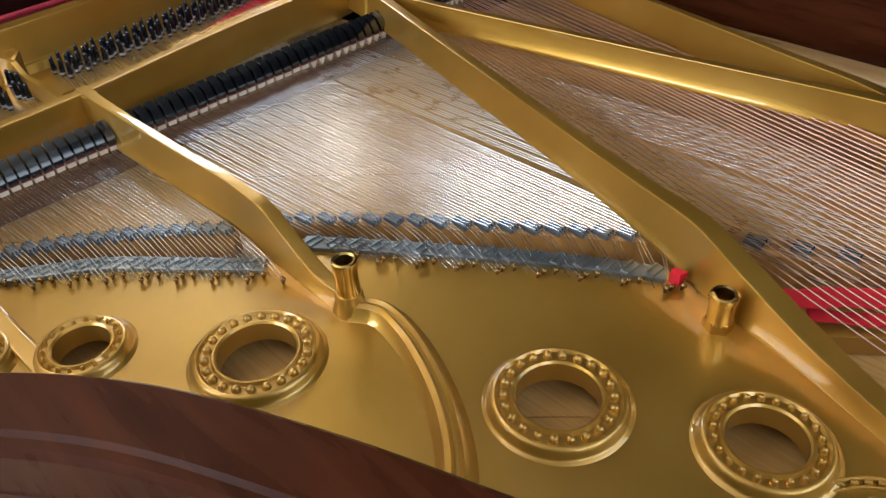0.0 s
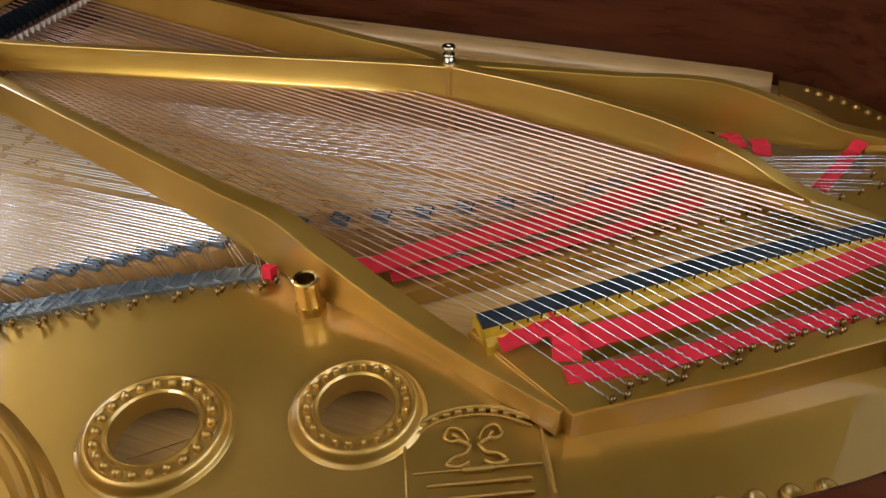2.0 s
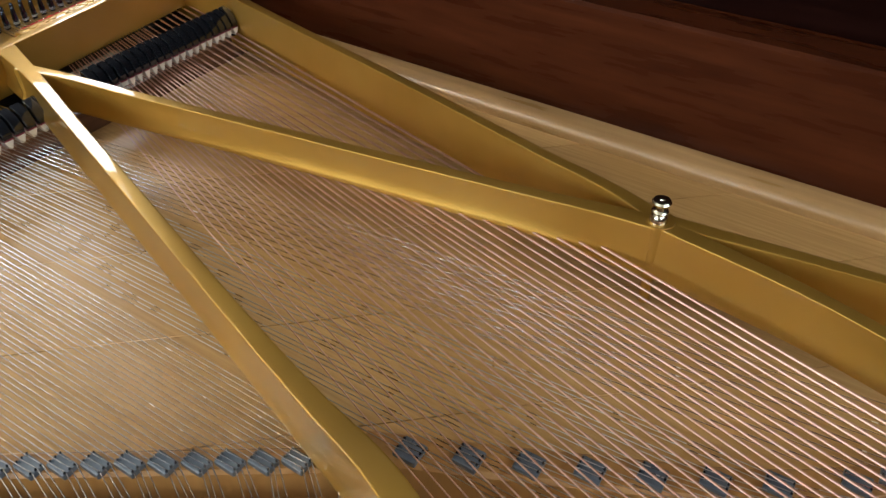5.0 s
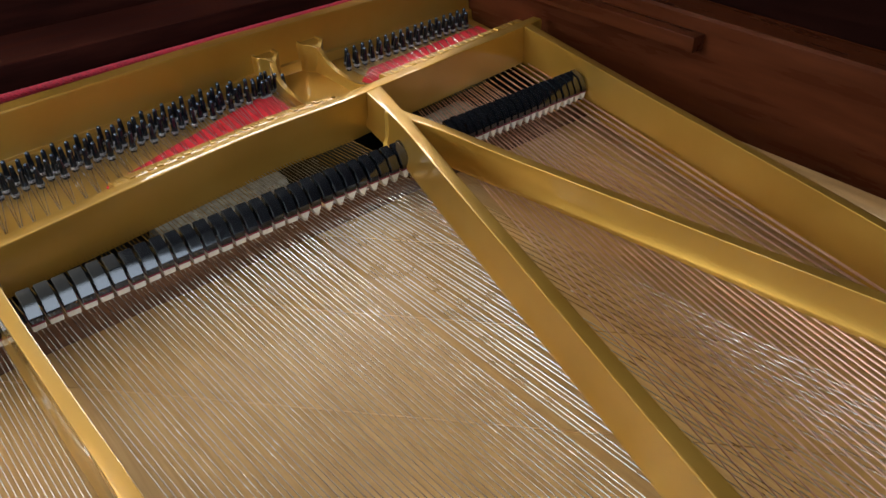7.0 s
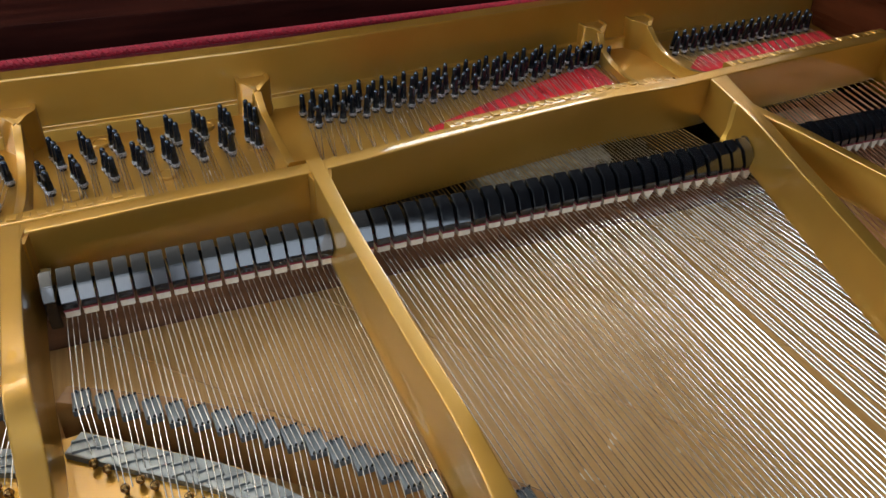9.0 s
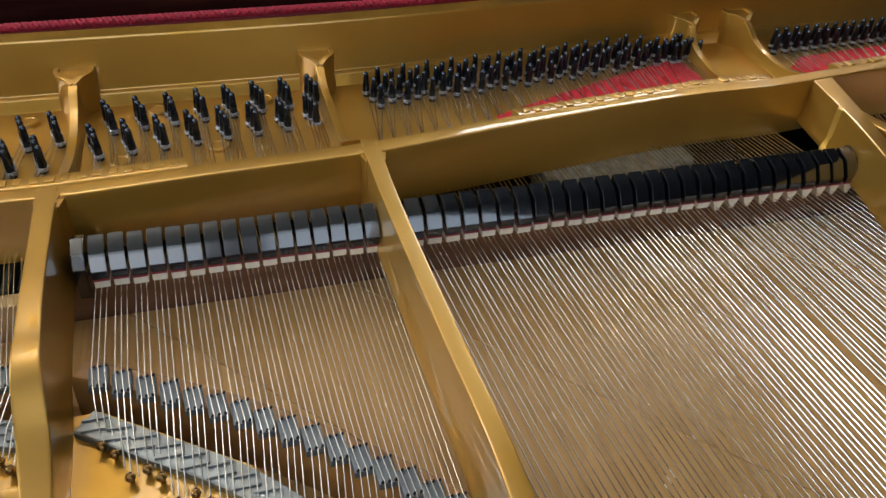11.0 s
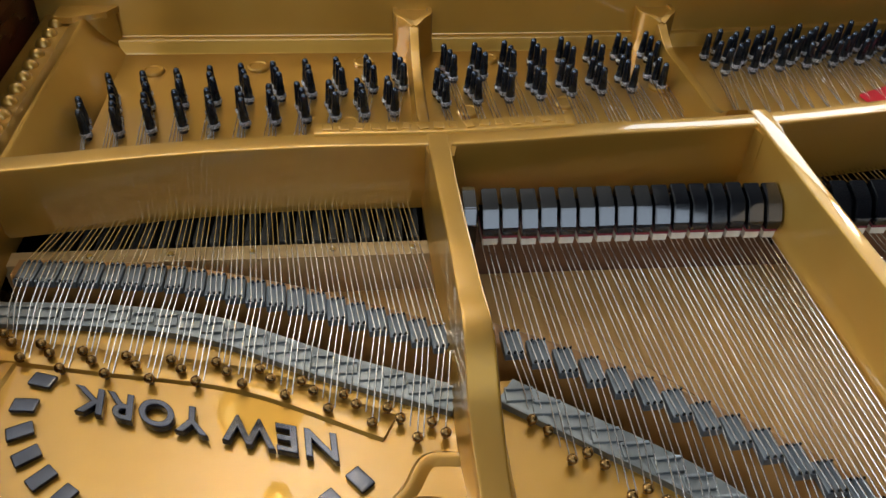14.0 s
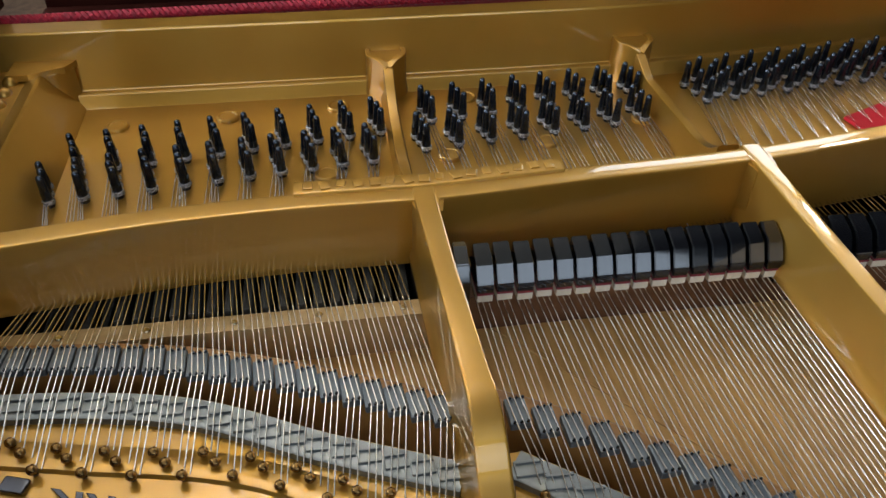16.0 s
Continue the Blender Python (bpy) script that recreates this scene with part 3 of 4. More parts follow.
# corner pocket at the treble end of the back wall
bm = bmesh.new()
slab(bm, [(-0.368, 0.314), (-0.312, 0.314), (-0.322, 0.296), (-0.350, 0.284), (-0.368, 0.284)], [], 0.0445, 0.006)
corner = part("corner_bracket", bm, GOLD, plate, smooth=False)
bm = bmesh.new()
part("corner_web", strut(bm, [(-0.350, 0.292, 0.0405, -0.002, 0.006), (-0.334, 0.294, 0.0405, -0.002, 0.008), (-0.318, 0.306, 0.0405, -0.002, 0.006)], 4, 0.002), GOLD, corner)
# cast plugs between the tuning pins
for x, y in ((-0.281, 0.261), (-0.184, 0.267), (-0.083, 0.275), (-0.321, 0.146), (-0.097, 0.161), (0.009, 0.178), (0.099, 0.190), (0.197, 0.218), (0.150, 0.283), (0.040, 0.279)):
    bm = bmesh.new()
    lathe(bm, [(0.0105, -0.001), (0.0105, 0.0022), (0.0095, 0.0034), (0.0078, 0.0034), (0.0070, 0.0024), (0, 0.0026)], 24, Matrix.Translation((x, y, 0)))
    part("plate_plug", bm, GOLD, panel)
braid = new("felt_braid")
braid.parent = piano
tagged(braid, "red braided cord laid along the back of the plate")
bm = bmesh.new()
sweep(bm, [(-0.385, 0.348), (1.098, 0.394)], [[(-0.004, 0.040), (-0.004, 0.064), (0.004, 0.064), (0.004, 0.040)]] * 2)
part("backing", bm, MAROON, braid)
for k in range(3):
    bm = bmesh.new()
    turn = np.linspace(0, 1, 740)
    tube(bm, [(-0.385 + 1.483 * u, 0.348 + 0.046 * u + 0.0032 * math.cos(2 * math.pi * (95 * u + k / 3)), 0.068 + 0.0026 * math.sin(2 * math.pi * (95 * u + k / 3))) for u in turn], 0.0029, 5)
    part("strand", bm, CORD, braid, weighted=False)

# plate bolts along the treble flange and round the tail
nut_bm = bmesh.new()
lathe(nut_bm, [(0.0068, 0.0), (0.0066, 0.0022), (0.0050, 0.0050), (0.0026, 0.0066), (0, 0.0070)], 12)
nut_me = bpy.data.meshes.new("flange_bead")
nut_bm.to_mesh(nut_me)
nut_bm.free()
nut_me.materials.append(GOLD)
for p in nut_me.polygons:
    p.use_smooth = True
bm = bmesh.new()
edge = spline([(-0.366, 0.318), (-0.364, 0.20), (-0.360, 0.05), (-0.356, -0.02), (-0.352, -0.08), (-0.342, -0.15), (-0.325, -0.205)], 5)
part("flange", sweep(bm, edge, [[(-0.020, -0.01), (-0.020, 0.033), (-0.016, 0.036), (0.010, 0.037), (0.012, 0.036), (0.012, -0.01)]] * len(edge)), GOLD, plate)
bm = bmesh.new()
edge = [(-0.343, 0.318), (-0.341, 0.20), (-0.340, 0.11), (-0.338, 0.034)]
part("flange_slope", sweep(bm, edge, [[(-0.012, -0.01), (-0.012, 0.037), (-0.004, 0.0405), (0.0, 0.0415), (0.003, 0.040), (0.027, 0.002), (0.030, -0.003), (0.030, -0.01)]] * len(edge)), GOLD, plate)
for k in range(26):
    x, y = along([(-0.367, 0.305), (-0.365, 0.227), (-0.360, 0.105), (-0.358, 0.03), (-0.354, -0.022), (-0.348, -0.09), (-0.335, -0.16), (-0.32, -0.20)], k / 25)
    shared("flange_bead", nut_me, plate, pose(x, y, 0.0362))
tail = spline([(0.60, -1.345), (0.73, -1.366), (0.855, -1.350), (0.955, -1.304), (1.034, -1.235), (1.080, -1.150)], 6)
bm = bmesh.new()
slab(bm, [(0.905, -1.335)] + [(x, y) for x, y in RIM_IN if x > 0.92 and -1.345 < y < -1.13] + [(1.098, -1.125), (1.050, -1.128), (1.022, -1.175), (0.965, -1.225), (0.925, -1.250)], [], -0.036, 0.009)
tail_flange = part("tail_flange", bm, GOLD, plate, smooth=False)
for k in range(16):
    x, y = along(tail, 0.50 + 0.49 * (k + 0.5) / 16)
    shared("flange_bead", nut_me, tail_flange, Matrix.LocRotScale((x, y, -0.0362), None, (0.75, 0.75, 0.75)))

# curved rib from the post to the rim
rib = spline([(0.226, -0.450), (0.239, -0.472), (0.235, -0.517), (0.221, -0.556), (0.196, -0.605), (0.157, -0.655), (0.106, -0.694)], 8)
bm = bmesh.new()
part("rib", sweep(bm, rib, [[(-0.020, WEB_Z - 0.002), (-0.014, WEB_Z + 0.003), (-0.010, WEB_Z + 0.012), (-0.005, WEB_Z + 0.0145), (-0.0015, WEB_Z + 0.010), (0.0015, WEB_Z + 0.010), (0.005, WEB_Z + 0.013),
                              (0.009, WEB_Z + 0.010), (0.013, WEB_Z + 0.003), (0.018, WEB_Z - 0.002)]] * len(rib)), GOLD, plate)

# bass hitch shelf
bm = bmesh.new()
slab(bm, [(0.373, -0.984), (0.463, -1.119), (0.570, -1.262), (0.624, -1.314), (0.661, -1.291), (0.612, -1.238), (0.496, -1.084), (0.434, -0.989), (0.456, -0.888), (0.435, -0.878)], [], 0.009, 0.042)
bmesh.ops.bevel(bm, geom=[e for e in bm.edges if not e.is_manifold or abs(e.verts[0].co.z - e.verts[1].co.z) < 1e-5 and e.verts[0].co.z > 0.005 and e.calc_face_angle(0) > 1], offset=0.0018, segments=2, affect="EDGES")
shelf = part("hitch_shelf", bm, GOLD, plate)
# tenor hitch ledge below the bass strings
ledge = spline([(0.450, -0.749), (0.479, -0.771), (0.599, -0.928), (0.726, -1.120), (0.774, -1.183)], 6)
bm = bmesh.new()
part("hitch_ledge", sweep(bm, ledge, [[(-0.006, -0.043), (-0.006, -0.022), (0.0, -0.019), (0.006, -0.020), (0.012, -0.024), (0.050, -0.024), (0.056, -0.030), (0.056, -0.043)]] * len(ledge)), GOLD, plate)
# tail hitch shelf between the last struts
bm = bmesh.new()
slab(bm, [(0.736, -1.178), (0.774, -1.189), (0.830, -1.216), (0.896, -1.221), (0.923, -1.312), (0.708, -1.313)], [], -0.006, 0.02)
part("tail_shelf", bm, GOLD, plate)


# posts and knob
def socket(x, y, z0, z1, r, boss):
    bm = bmesh.new()
    lathe(bm, [(0, z0 + 0.004), (r * 0.62, z0 + 0.004), (r * 0.62, z1 - 0.006), (r * 0.68, z1 - 0.001), (r * 0.86, z1), (r, z1 - 0.001), (r * 1.03, z1 - 0.005), (r * 0.97, z1 - 0.008), (r * 0.92, (z0 + z1) / 2), (r * 0.95, z0 + 0.004), (r * 0.95, z0)], 28,
          Matrix.Translation((x, y, 0)))
    ob = part("socket_post", bm, BRASS, plate, "brass socket post")
    bm = bmesh.new()
    lathe(bm, [(0, boss + 0.010), (r * 1.02, boss + 0.010), (r * 1.12, boss + 0.008), (r * 1.14, boss + 0.001), (r * (1.16 if boss < -0.005 else 1.5), WEB_Z - 0.001)], 6 if boss < -0.005 else 24, Matrix.Translation((x, y, 0)))
    part("boss", bm, BRASS if boss < -0.005 else GOLD, plate)


socket(0.2265, -0.447, 0.004, 0.047, 0.0122, -0.002)
socket(0.437, -0.719, -0.012, 0.026, 0.0128, -0.014)
bm = bmesh.new()
lathe(bm, [(0, 0.0855), (0.003, 0.0857), (0.0036, 0.0846), (0.010, 0.0838), (0.0118, 0.0815), (0.0108, 0.079), (0.006, 0.077), (0.0054, 0.0735), (0.009, 0.0715), (0.0104, 0.0695), (0.009, 0.067), (0.0075, 0.0655), (0.0098, 0.063), (0.0112, 0.058), (0.0112, 0.054)], 24,
      Matrix.Translation((0.836, -0.718, 0.054 * 0.18)) @ Matrix.Diagonal((0.76, 0.76, 0.82, 1)))
part("plate_knob", bm, NICKEL, plate, "turned nickel knob bolt")
bm = bmesh.new()
lathe(bm, [(0, 0.0555), (0.014, 0.0555), (0.0148, 0.050), (0.0140, 0.012), (0.0165, 0.004), (0.0165, -0.002), (0.006, -0.003), (0.006, -0.044)], 20, Matrix.Translation((0.838, -0.719, 0)))
part("knob_post", bm, GOLD, plate)

# raised lettering and emblem
fc = bpy.data.curves.new("lettering", "FONT")
fc.body = "NEW YORK"
fc.extrude = 0.06
fc.bevel_depth = 0.03
fc.space_character = 1.12
fc.offset = 0.002
fob = new("lettering", fc)
bpy.context.view_layer.update()
me = bpy.data.meshes.new_from_object(fob.evaluated_get(bpy.context.evaluated_depsgraph_get()))
bpy.data.objects.remove(fob)
bm = bmesh.new()
bm.from_mesh(me)
# serifs at the ends of the strokes
SERIFS = {"N": ((0, 0), (0, 1), (1, 1)), "E": ((0, 0), (0, 1)), "W": ((0, 1), (0.5, 1), (1, 1)), "Y": ((0, 1), (1, 1), (0.5, 0)), "O": (), "R": ((0, 0), (0, 1), (1, 0)), "K": ((0, 0), (0, 1), (1, 0), (1, 1))}
spans, last = [], -9
for x in sorted(v.co.x for v in bm.verts):
    if x - last > 0.035:
        spans.append([x, x])
    spans[-1][1] = last = x
top = max(v.co.y for v in bm.verts)
if len(spans) == 7:
    for ch, (a, b) in zip("NEWYORK", spans):
        for u, v in SERIFS[ch]:
            cx = a + 0.055 + (b - a - 0.11) * u
            box(bm, cx - 0.13, cx + 0.13, v * (top - 0.085), v * (top - 0.085) + 0.085, 0.0, 0.075, 0.02)
xs = [v.co.x for v in bm.verts]
ys = [v.co.y for v in bm.verts]
x0, x1, y0, y1 = min(xs), max(xs), min(ys), max(ys)
ux, uy = 0.158, 0.0195
tilt = math.atan2(-0.163 + 0.128, 0.150)
for v in bm.verts:
    a = (v.co.x - x0) / (x1 - x0) * ux
    b = (v.co.y - y0) / (y1 - y0) * uy
    # reads from the keyboard's side
    v.co = Vector((-0.1025 - a * math.cos(tilt) + b * 0.12, -0.1570 + a * 0.285 - b, WEB_Z + 0.0035 + v.co.z * 0.030))
bmesh.ops.recalc_face_normals(bm, faces=bm.faces)
part("lettering", bm, LETTER, plate, "dark raised capital letters")
bpy.data.meshes.remove(me)
ARC = spline([(-0.276, -0.100), (-0.283, -0.128), (-0.272, -0.157), (-0.246, -0.185), (-0.205, -0.208), (-0.160, -0.218), (-0.118, -0.208), (-0.085, -0.182)], 6)
for k in range(15):
    s = (k + 0.3) / 14.6
    p, q = along(ARC, max(s - 0.01, 0)), along(ARC, min(s + 0.01, 1))
    c = (p + q) / 2
    bm = bmesh.new()
    box(bm, -0.0048, 0.0048, -0.0075, 0.0075, 0, 0.0032, 0.0014)
    bmesh.ops.transform(bm, matrix=pose(c[0], c[1], WEB_Z + 0.0005, 0, 0, math.degrees(math.atan2(q[1] - p[1], q[0] - p[0]))), verts=bm.verts)
    part("raised_bar", bm, LETTER, plate)
# sunk border of the lettering field, as a low step
bm = bmesh.new()
edge = spline([(-0.325, -0.082), (-0.25, -0.098), (-0.16, -0.118), (-0.075, -0.158)], 6)
part("field_step", sweep(bm, edge, [[(-0.004, WEB_Z - 0.001), (-0.0015, WEB_Z + 0.0022), (0.004, WEB_Z + 0.0030), (0.012, WEB_Z + 0.002), (0.020, WEB_Z - 0.001)]] * len(edge)), GOLD, plate)
bm = bmesh.new()
edge = spline([(-0.300, -0.090), (-0.305, -0.128), (-0.292, -0.168), (-0.262, -0.202), (-0.21, -0.228)], 6)
part("field_step", sweep(bm, edge, [[(-0.010, WEB_Z - 0.001), (-0.004, WEB_Z + 0.002), (0.0, WEB_Z + 0.002), (0.003, WEB_Z - 0.001)]] * len(edge)), GOLD, plate)
bm = bmesh.new()
edge = spline([(-0.030, -0.172), (-0.053, -0.172), (-0.066, -0.192), (-0.10, -0.222)], 6)
part("field_step", sweep(bm, edge, [[(-0.003, WEB_Z - 0.001), (0.0, WEB_Z + 0.002), (0.004, WEB_Z + 0.002), (0.010, WEB_Z - 0.001)]] * len(edge)), GOLD, plate)


def relief(pts, r=0.0016, n=6):
    b = bmesh.new()
    tube(b, [(x, y, WEB_Z - 0.0002) for x, y in spline(pts, n)], r, 8)
    part("emblem_relief", b, GOLD, plate)


EX, EY = Vector((0.046, -0.100)).normalized(), Vector((0.100, 0.046)).normalized()


def em(u, v):
    p = Vector((0.302, -0.932)) + EX * u + EY * v
    return (p.x, p.y)


relief([em(-0.055, -0.010), em(-0.055, 0.058)])
relief([em(0.055, -0.010), em(0.055, 0.050)])
relief([em(-0.048, 0.062), em(-0.025, 0.074), em(0, 0.078), em(0.025, 0.074), em(0.048, 0.062)], 0.0024)
relief([em(-0.048, 0.054), em(-0.025, 0.066), em(0, 0.070), em(0.025, 0.066), em(0.048, 0.054)], 0.0014)
relief([em(-0.05, 0.018), em(0.05, 0.018)], 0.0014)
relief([em(-0.012, 0.0175), em(0.012, 0.0175)], 0.0032)
relief([em(-0.04, 0.006), em(0.04, 0.006)], 0.0022)
relief([em(-0.04, -0.006), em(0.04, -0.006)], 0.0022)
for k in range(9):
    u = (k - 4) * 0.0098
    relief([em(u - 0.0028, 0.0745 - u * u * 7), em(u + 0.0028, 0.0745 - u * u * 7)], 0.0026, 2)
for sgn in (-1, 1):
    relief([em(sgn * u, v) for u, v in ((0.004, 0.046), (0.010, 0.056), (0.019, 0.058), (0.023, 0.050), (0.018, 0.045), (0.012, 0.047), (0.016, 0.052))], 0.0016)
    relief([em(sgn * u, v) for u, v in ((0.012, 0.046), (0.004, 0.040), (0.008, 0.033), (0.018, 0.030), (0.023, 0.024), (0.014, 0.021), (0.006, 0.025))], 0.0022)
for k in range(4):
    c = Vector((0.350, -1.102)) + Vector((0.045, -0.075)) * (k / 3.0)
    bm = bmesh.new()
    lathe(bm, [(0.009, 0.0), (0.0085, 0.003), (0.006, 0.0045), (0.0035, 0.003), (0, 0.0032)], 16, Matrix.Translation((c.x, c.y, WEB_Z - 0.008 - 0.002 * k)))
    part("cast_mark", bm, GOLD, plate)

# ---- bridges, aliquots, strings ----
BR_T = [(-0.316, -0.009), (-0.262, -0.014), (-0.208, -0.022), (-0.127, -0.047), (-0.033, -0.087)]
BR_A = [(-0.002, -0.088), (0.044, -0.113), (0.092, -0.143), (0.145, -0.183), (0.184, -0.219), (0.217, -0.253)]
BR_M = [(0.254, -0.271), (0.280, -0.298), (0.349, -0.380), (0.410, -0.466), (0.455, -0.530), (0.499, -0.593), (0.524, -0.628)]
BR_U = [(0.532, -0.622), (0.602, -0.765), (0.672, -0.895), (0.762, -1.005), (0.80, -1.045)]
BR_B = [(0.432, -0.889), (0.529, -1.012), (0.605, -1.115), (0.680, -1.226)]


def bridge_body(line, z0, z1, w, mat, label, ext=0.006):
    p = spline(line, 6)
    d0, d1 = p[0] - p[1], p[-1] - p[-2]
    p[0] += d0 / np.linalg.norm(d0) * ext
    p[-1] += d1 / np.linalg.norm(d1) * ext
    b = bmesh.new()
    sweep(b, p, [[(-w, z0), (-w * 0.9, z1 - 0.003), (-w * 0.7, z1), (w * 0.55, z1), (w * 0.8, z1 - 0.003), (w, z0)]] * len(p))
    return part("bridge", b, mat, piano, label)


def wire(name, pts, radii, mat, sides=6):
    b = bmesh.new()
    tube(b, pts, radii, sides)
    return part(name, b, mat, piano, weighted=False)


pin_bm = bmesh.new()
lathe(pin_bm, [(0.0039, -0.002), (0.0039, 0.0135), (0.0036, 0.0148), (0.0033, 0.0165), (0.0029, 0.0258), (0.0022, 0.0280), (0.0012, 0.0287), (0, 0.0288)], 10)
PIN = bpy.data.meshes.new("tuning_pin")
pin_bm.to_mesh(PIN)
pin_bm.free()
PIN.materials.append(BLUED)
coil_bm = bmesh.new()
turns = [(0.0045 * math.cos(a), 0.0045 * math.sin(a), 0.0028 + 0.0013 * a / (2 * math.pi)) for a in np.linspace(0, 6 * math.pi, 31)]
tube(coil_bm, turns, 0.0006, 5)
COIL = bpy.data.meshes.new("string_coil")
coil_bm.to_mesh(COIL)
coil_bm.free()
COIL.materials.append(PINSHINE)
for m_ in (PIN, COIL):
    for p in m_.polygons:
        p.use_smooth = True
hp_bm = bmesh.new()
lathe(hp_bm, [(0.0016, -0.006), (0.0016, 0.004), (0.0028, 0.0045), (0.0033, 0.0065), (0.0026, 0.0085), (0, 0.0093)], 10)
HITCH = bpy.data.meshes.new("hitch_pin")
hp_bm.to_mesh(HITCH)
hp_bm.free()
HITCH.materials.append(surface("old_bronze_pin", [(0.3, (0.16, 0.09, 0.03)), (0.7, (0.34, 0.20, 0.07))], 80, (0.2, 0.35), 0.9, bumps=0.05))
for p in HITCH.polygons:
    p.use_smooth = True
bp_bm = bmesh.new()


def bridge_pin(x, y, z):
    lathe(bp_bm, [(0.0009, -0.002), (0.0009, 0.0014), (0, 0.0018)], 6, Matrix.Translation((x, y, z)) @ Matrix.Rotation(0.25, 4, "Y"))


block_cache = {}


def block(parent, p, d, width, depth, z, mat):
    """One notched step of a bridge's top, square to the strings."""
    key = (round(width, 4), round(depth, 4), mat.name)
    if key not in block_cache:
        b = bmesh.new()
        box(b, -width / 2, width / 2, -depth / 2, depth / 2, -0.006, 0.0, 0.0012)
        me_ = bpy.data.meshes.new("bridge_step")
        b.to_mesh(me_)
        b.free()
        me_.materials.append(mat)
        block_cache[key] = me_
    ang = math.degrees(math.atan2(d[1], d[0])) + 90
    return shared("bridge_step", block_cache[key], parent, pose(p[0], p[1], z, 0, 0, ang))


def tuning_pin(x, y, k):
    ob = shared("tuning_pin", PIN, piano, pose(x, y, 0.0, 2 + 1.2 * math.sin(k * 3.1), 1.5 * math.sin(k * 1.7), 40 * math.sin(k * 2.9)))
    shared("string_coil", COIL, ob, Matrix())
    return ob


def section(keys_n, front, bridge_line, hitch_line, dup_line, per, gap, pins, body, radius, mat, stagger=0.010, z_pin_row=0.0):
    """Strings of one section. front: x of the first and last note at the damper line."""
    pin_k = 0
    for i in range(keys_n):
        s = (i + 0.5) / keys_n
        b = along(bridge_line, s)
        fx = front[0] + (front[1] - front[0]) * s
        d = np.array([b[0] - fx, min(b[1], -0.12)])
        d = d / np.linalg.norm(d)
        step_w = np.linalg.norm(along(bridge_line, 1.0) - along(bridge_line, 0.0)) / keys_n * abs(d[1] * (bridge_line[-1][0] - bridge_line[0][0]) - d[0] * (bridge_line[-1][1] - bridge_line[0][1])) / np.linalg.norm(along(bridge_line, 1.0) - along(bridge_line, 0.0)) - 0.0006
        side = np.array([-d[1], d[0]]) * -1
        block(body, b + d * 0.009, d, step_w, 0.020, 0.0, GRAPHITE)
        h0 = along(hitch_line, s)
        for k in range(per):
            o = (k - (per - 1) / 2) * gap
            pb = b + side * -o
            pq = pb + d * 0.018 + side * -0.0012
            ry = rail_y(fx) + 0.006
            px = fx + o + (fx - b[0]) / max(-b[1], 0.05) * ry * 0.6
            du = along(dup_line, s) if dup_line else None
            st = (1.0 - (pin_k // 2) % 3) * stagger * 0.8
            hh = np.array([h0[0] + o * 1.0, h0[1] + st])
            # front length from the pin
            r, c = pins(i, k)
            pts = [(r, c - 0.004, 0.006), (px, ry, 0.0), (pb[0], pb[1], 0.0006), (pq[0], pq[1], 0.0004)]
            if du is not None:
                t = (du[1] - pq[1]) / (hh[1] - pq[1] + 1e-9)
                t = min(max(t, 0.2), 0.8)
                pts.append((pq[0] + (hh[0] - pq[0]) * t, pq[1] + (hh[1] - pq[1]) * t, -0.0015))
            pts.append((hh[0], hh[1] + 0.001, -0.018 if hitch_line is HT_U else 0.0 if hitch_line is HT_Z else -0.0115))
            wire("string", pts, radius, mat)
            bridge_pin(pb[0] + 0.0012, pb[1], 0.0)
            bridge_pin(pq[0] - 0.0012, pq[1], 0.0)
            tuning_pin(r, c, pin_k + i * 3)
            pin_k += 1
            if pin_k % 2 == 1:
                shared("hitch_pin", HITCH, plate, pose(hh[0], hh[1], (-0.024 if hitch_line is HT_U else -0.006 if hitch_line is HT_Z else WEB_Z), 14, 0, 0))


HT_T = [(-0.314, -0.072), (-0.273, -0.089), (-0.215, -0.101), (-0.160, -0.108), (-0.129, -0.120), (-0.038, -0.162)]
HT_A = [(0.007, -0.155), (0.089, -0.228), (0.168, -0.317), (0.211, -0.365)]
HT_M = [(0.271, -0.383), (0.299, -0.424), (0.368, -0.525), (0.419, -0.600), (0.457, -0.671), (0.470, -0.696)]
HT_U = [(0.546, -0.829), (0.616, -0.933), (0.700, -1.059), (0.751, -1.128)]
HT_Z = [(0.752, -1.190), (0.80, -1.222), (0.872, -1.254)]


def pins_treble(i, k):
    near = i % 2 == 0
    x = -0.312 + i * 0.01275 if near else -0.297 + (i - 1) * 0.0139
    return x + (2 - k) * -0.0030, (0.145 if near else 0.183) + (x + 0.31) * (0.115 if near else 0.14) + (2 - k) * 0.0105


def pins_alto(i, k):
    near = i % 2 == 0
    x = -0.010 + i * 0.0148 if near else 0.001 + (i - 1) * 0.0145
    return x + (2 - k) * -0.0034, (0.189 if near else 0.243) + x * 0.125 + (2 - k) * 0.0105 - (0.008 if not near else 0)


def pins_tenor(i, k):
    x = 0.266 + i * 0.0148
    return x + (1 - k) * 0.0050, 0.240 + (x - 0.25) * 0.125 + k * 0.0165 + (0.0085 if round(i) % 2 else 0.0)


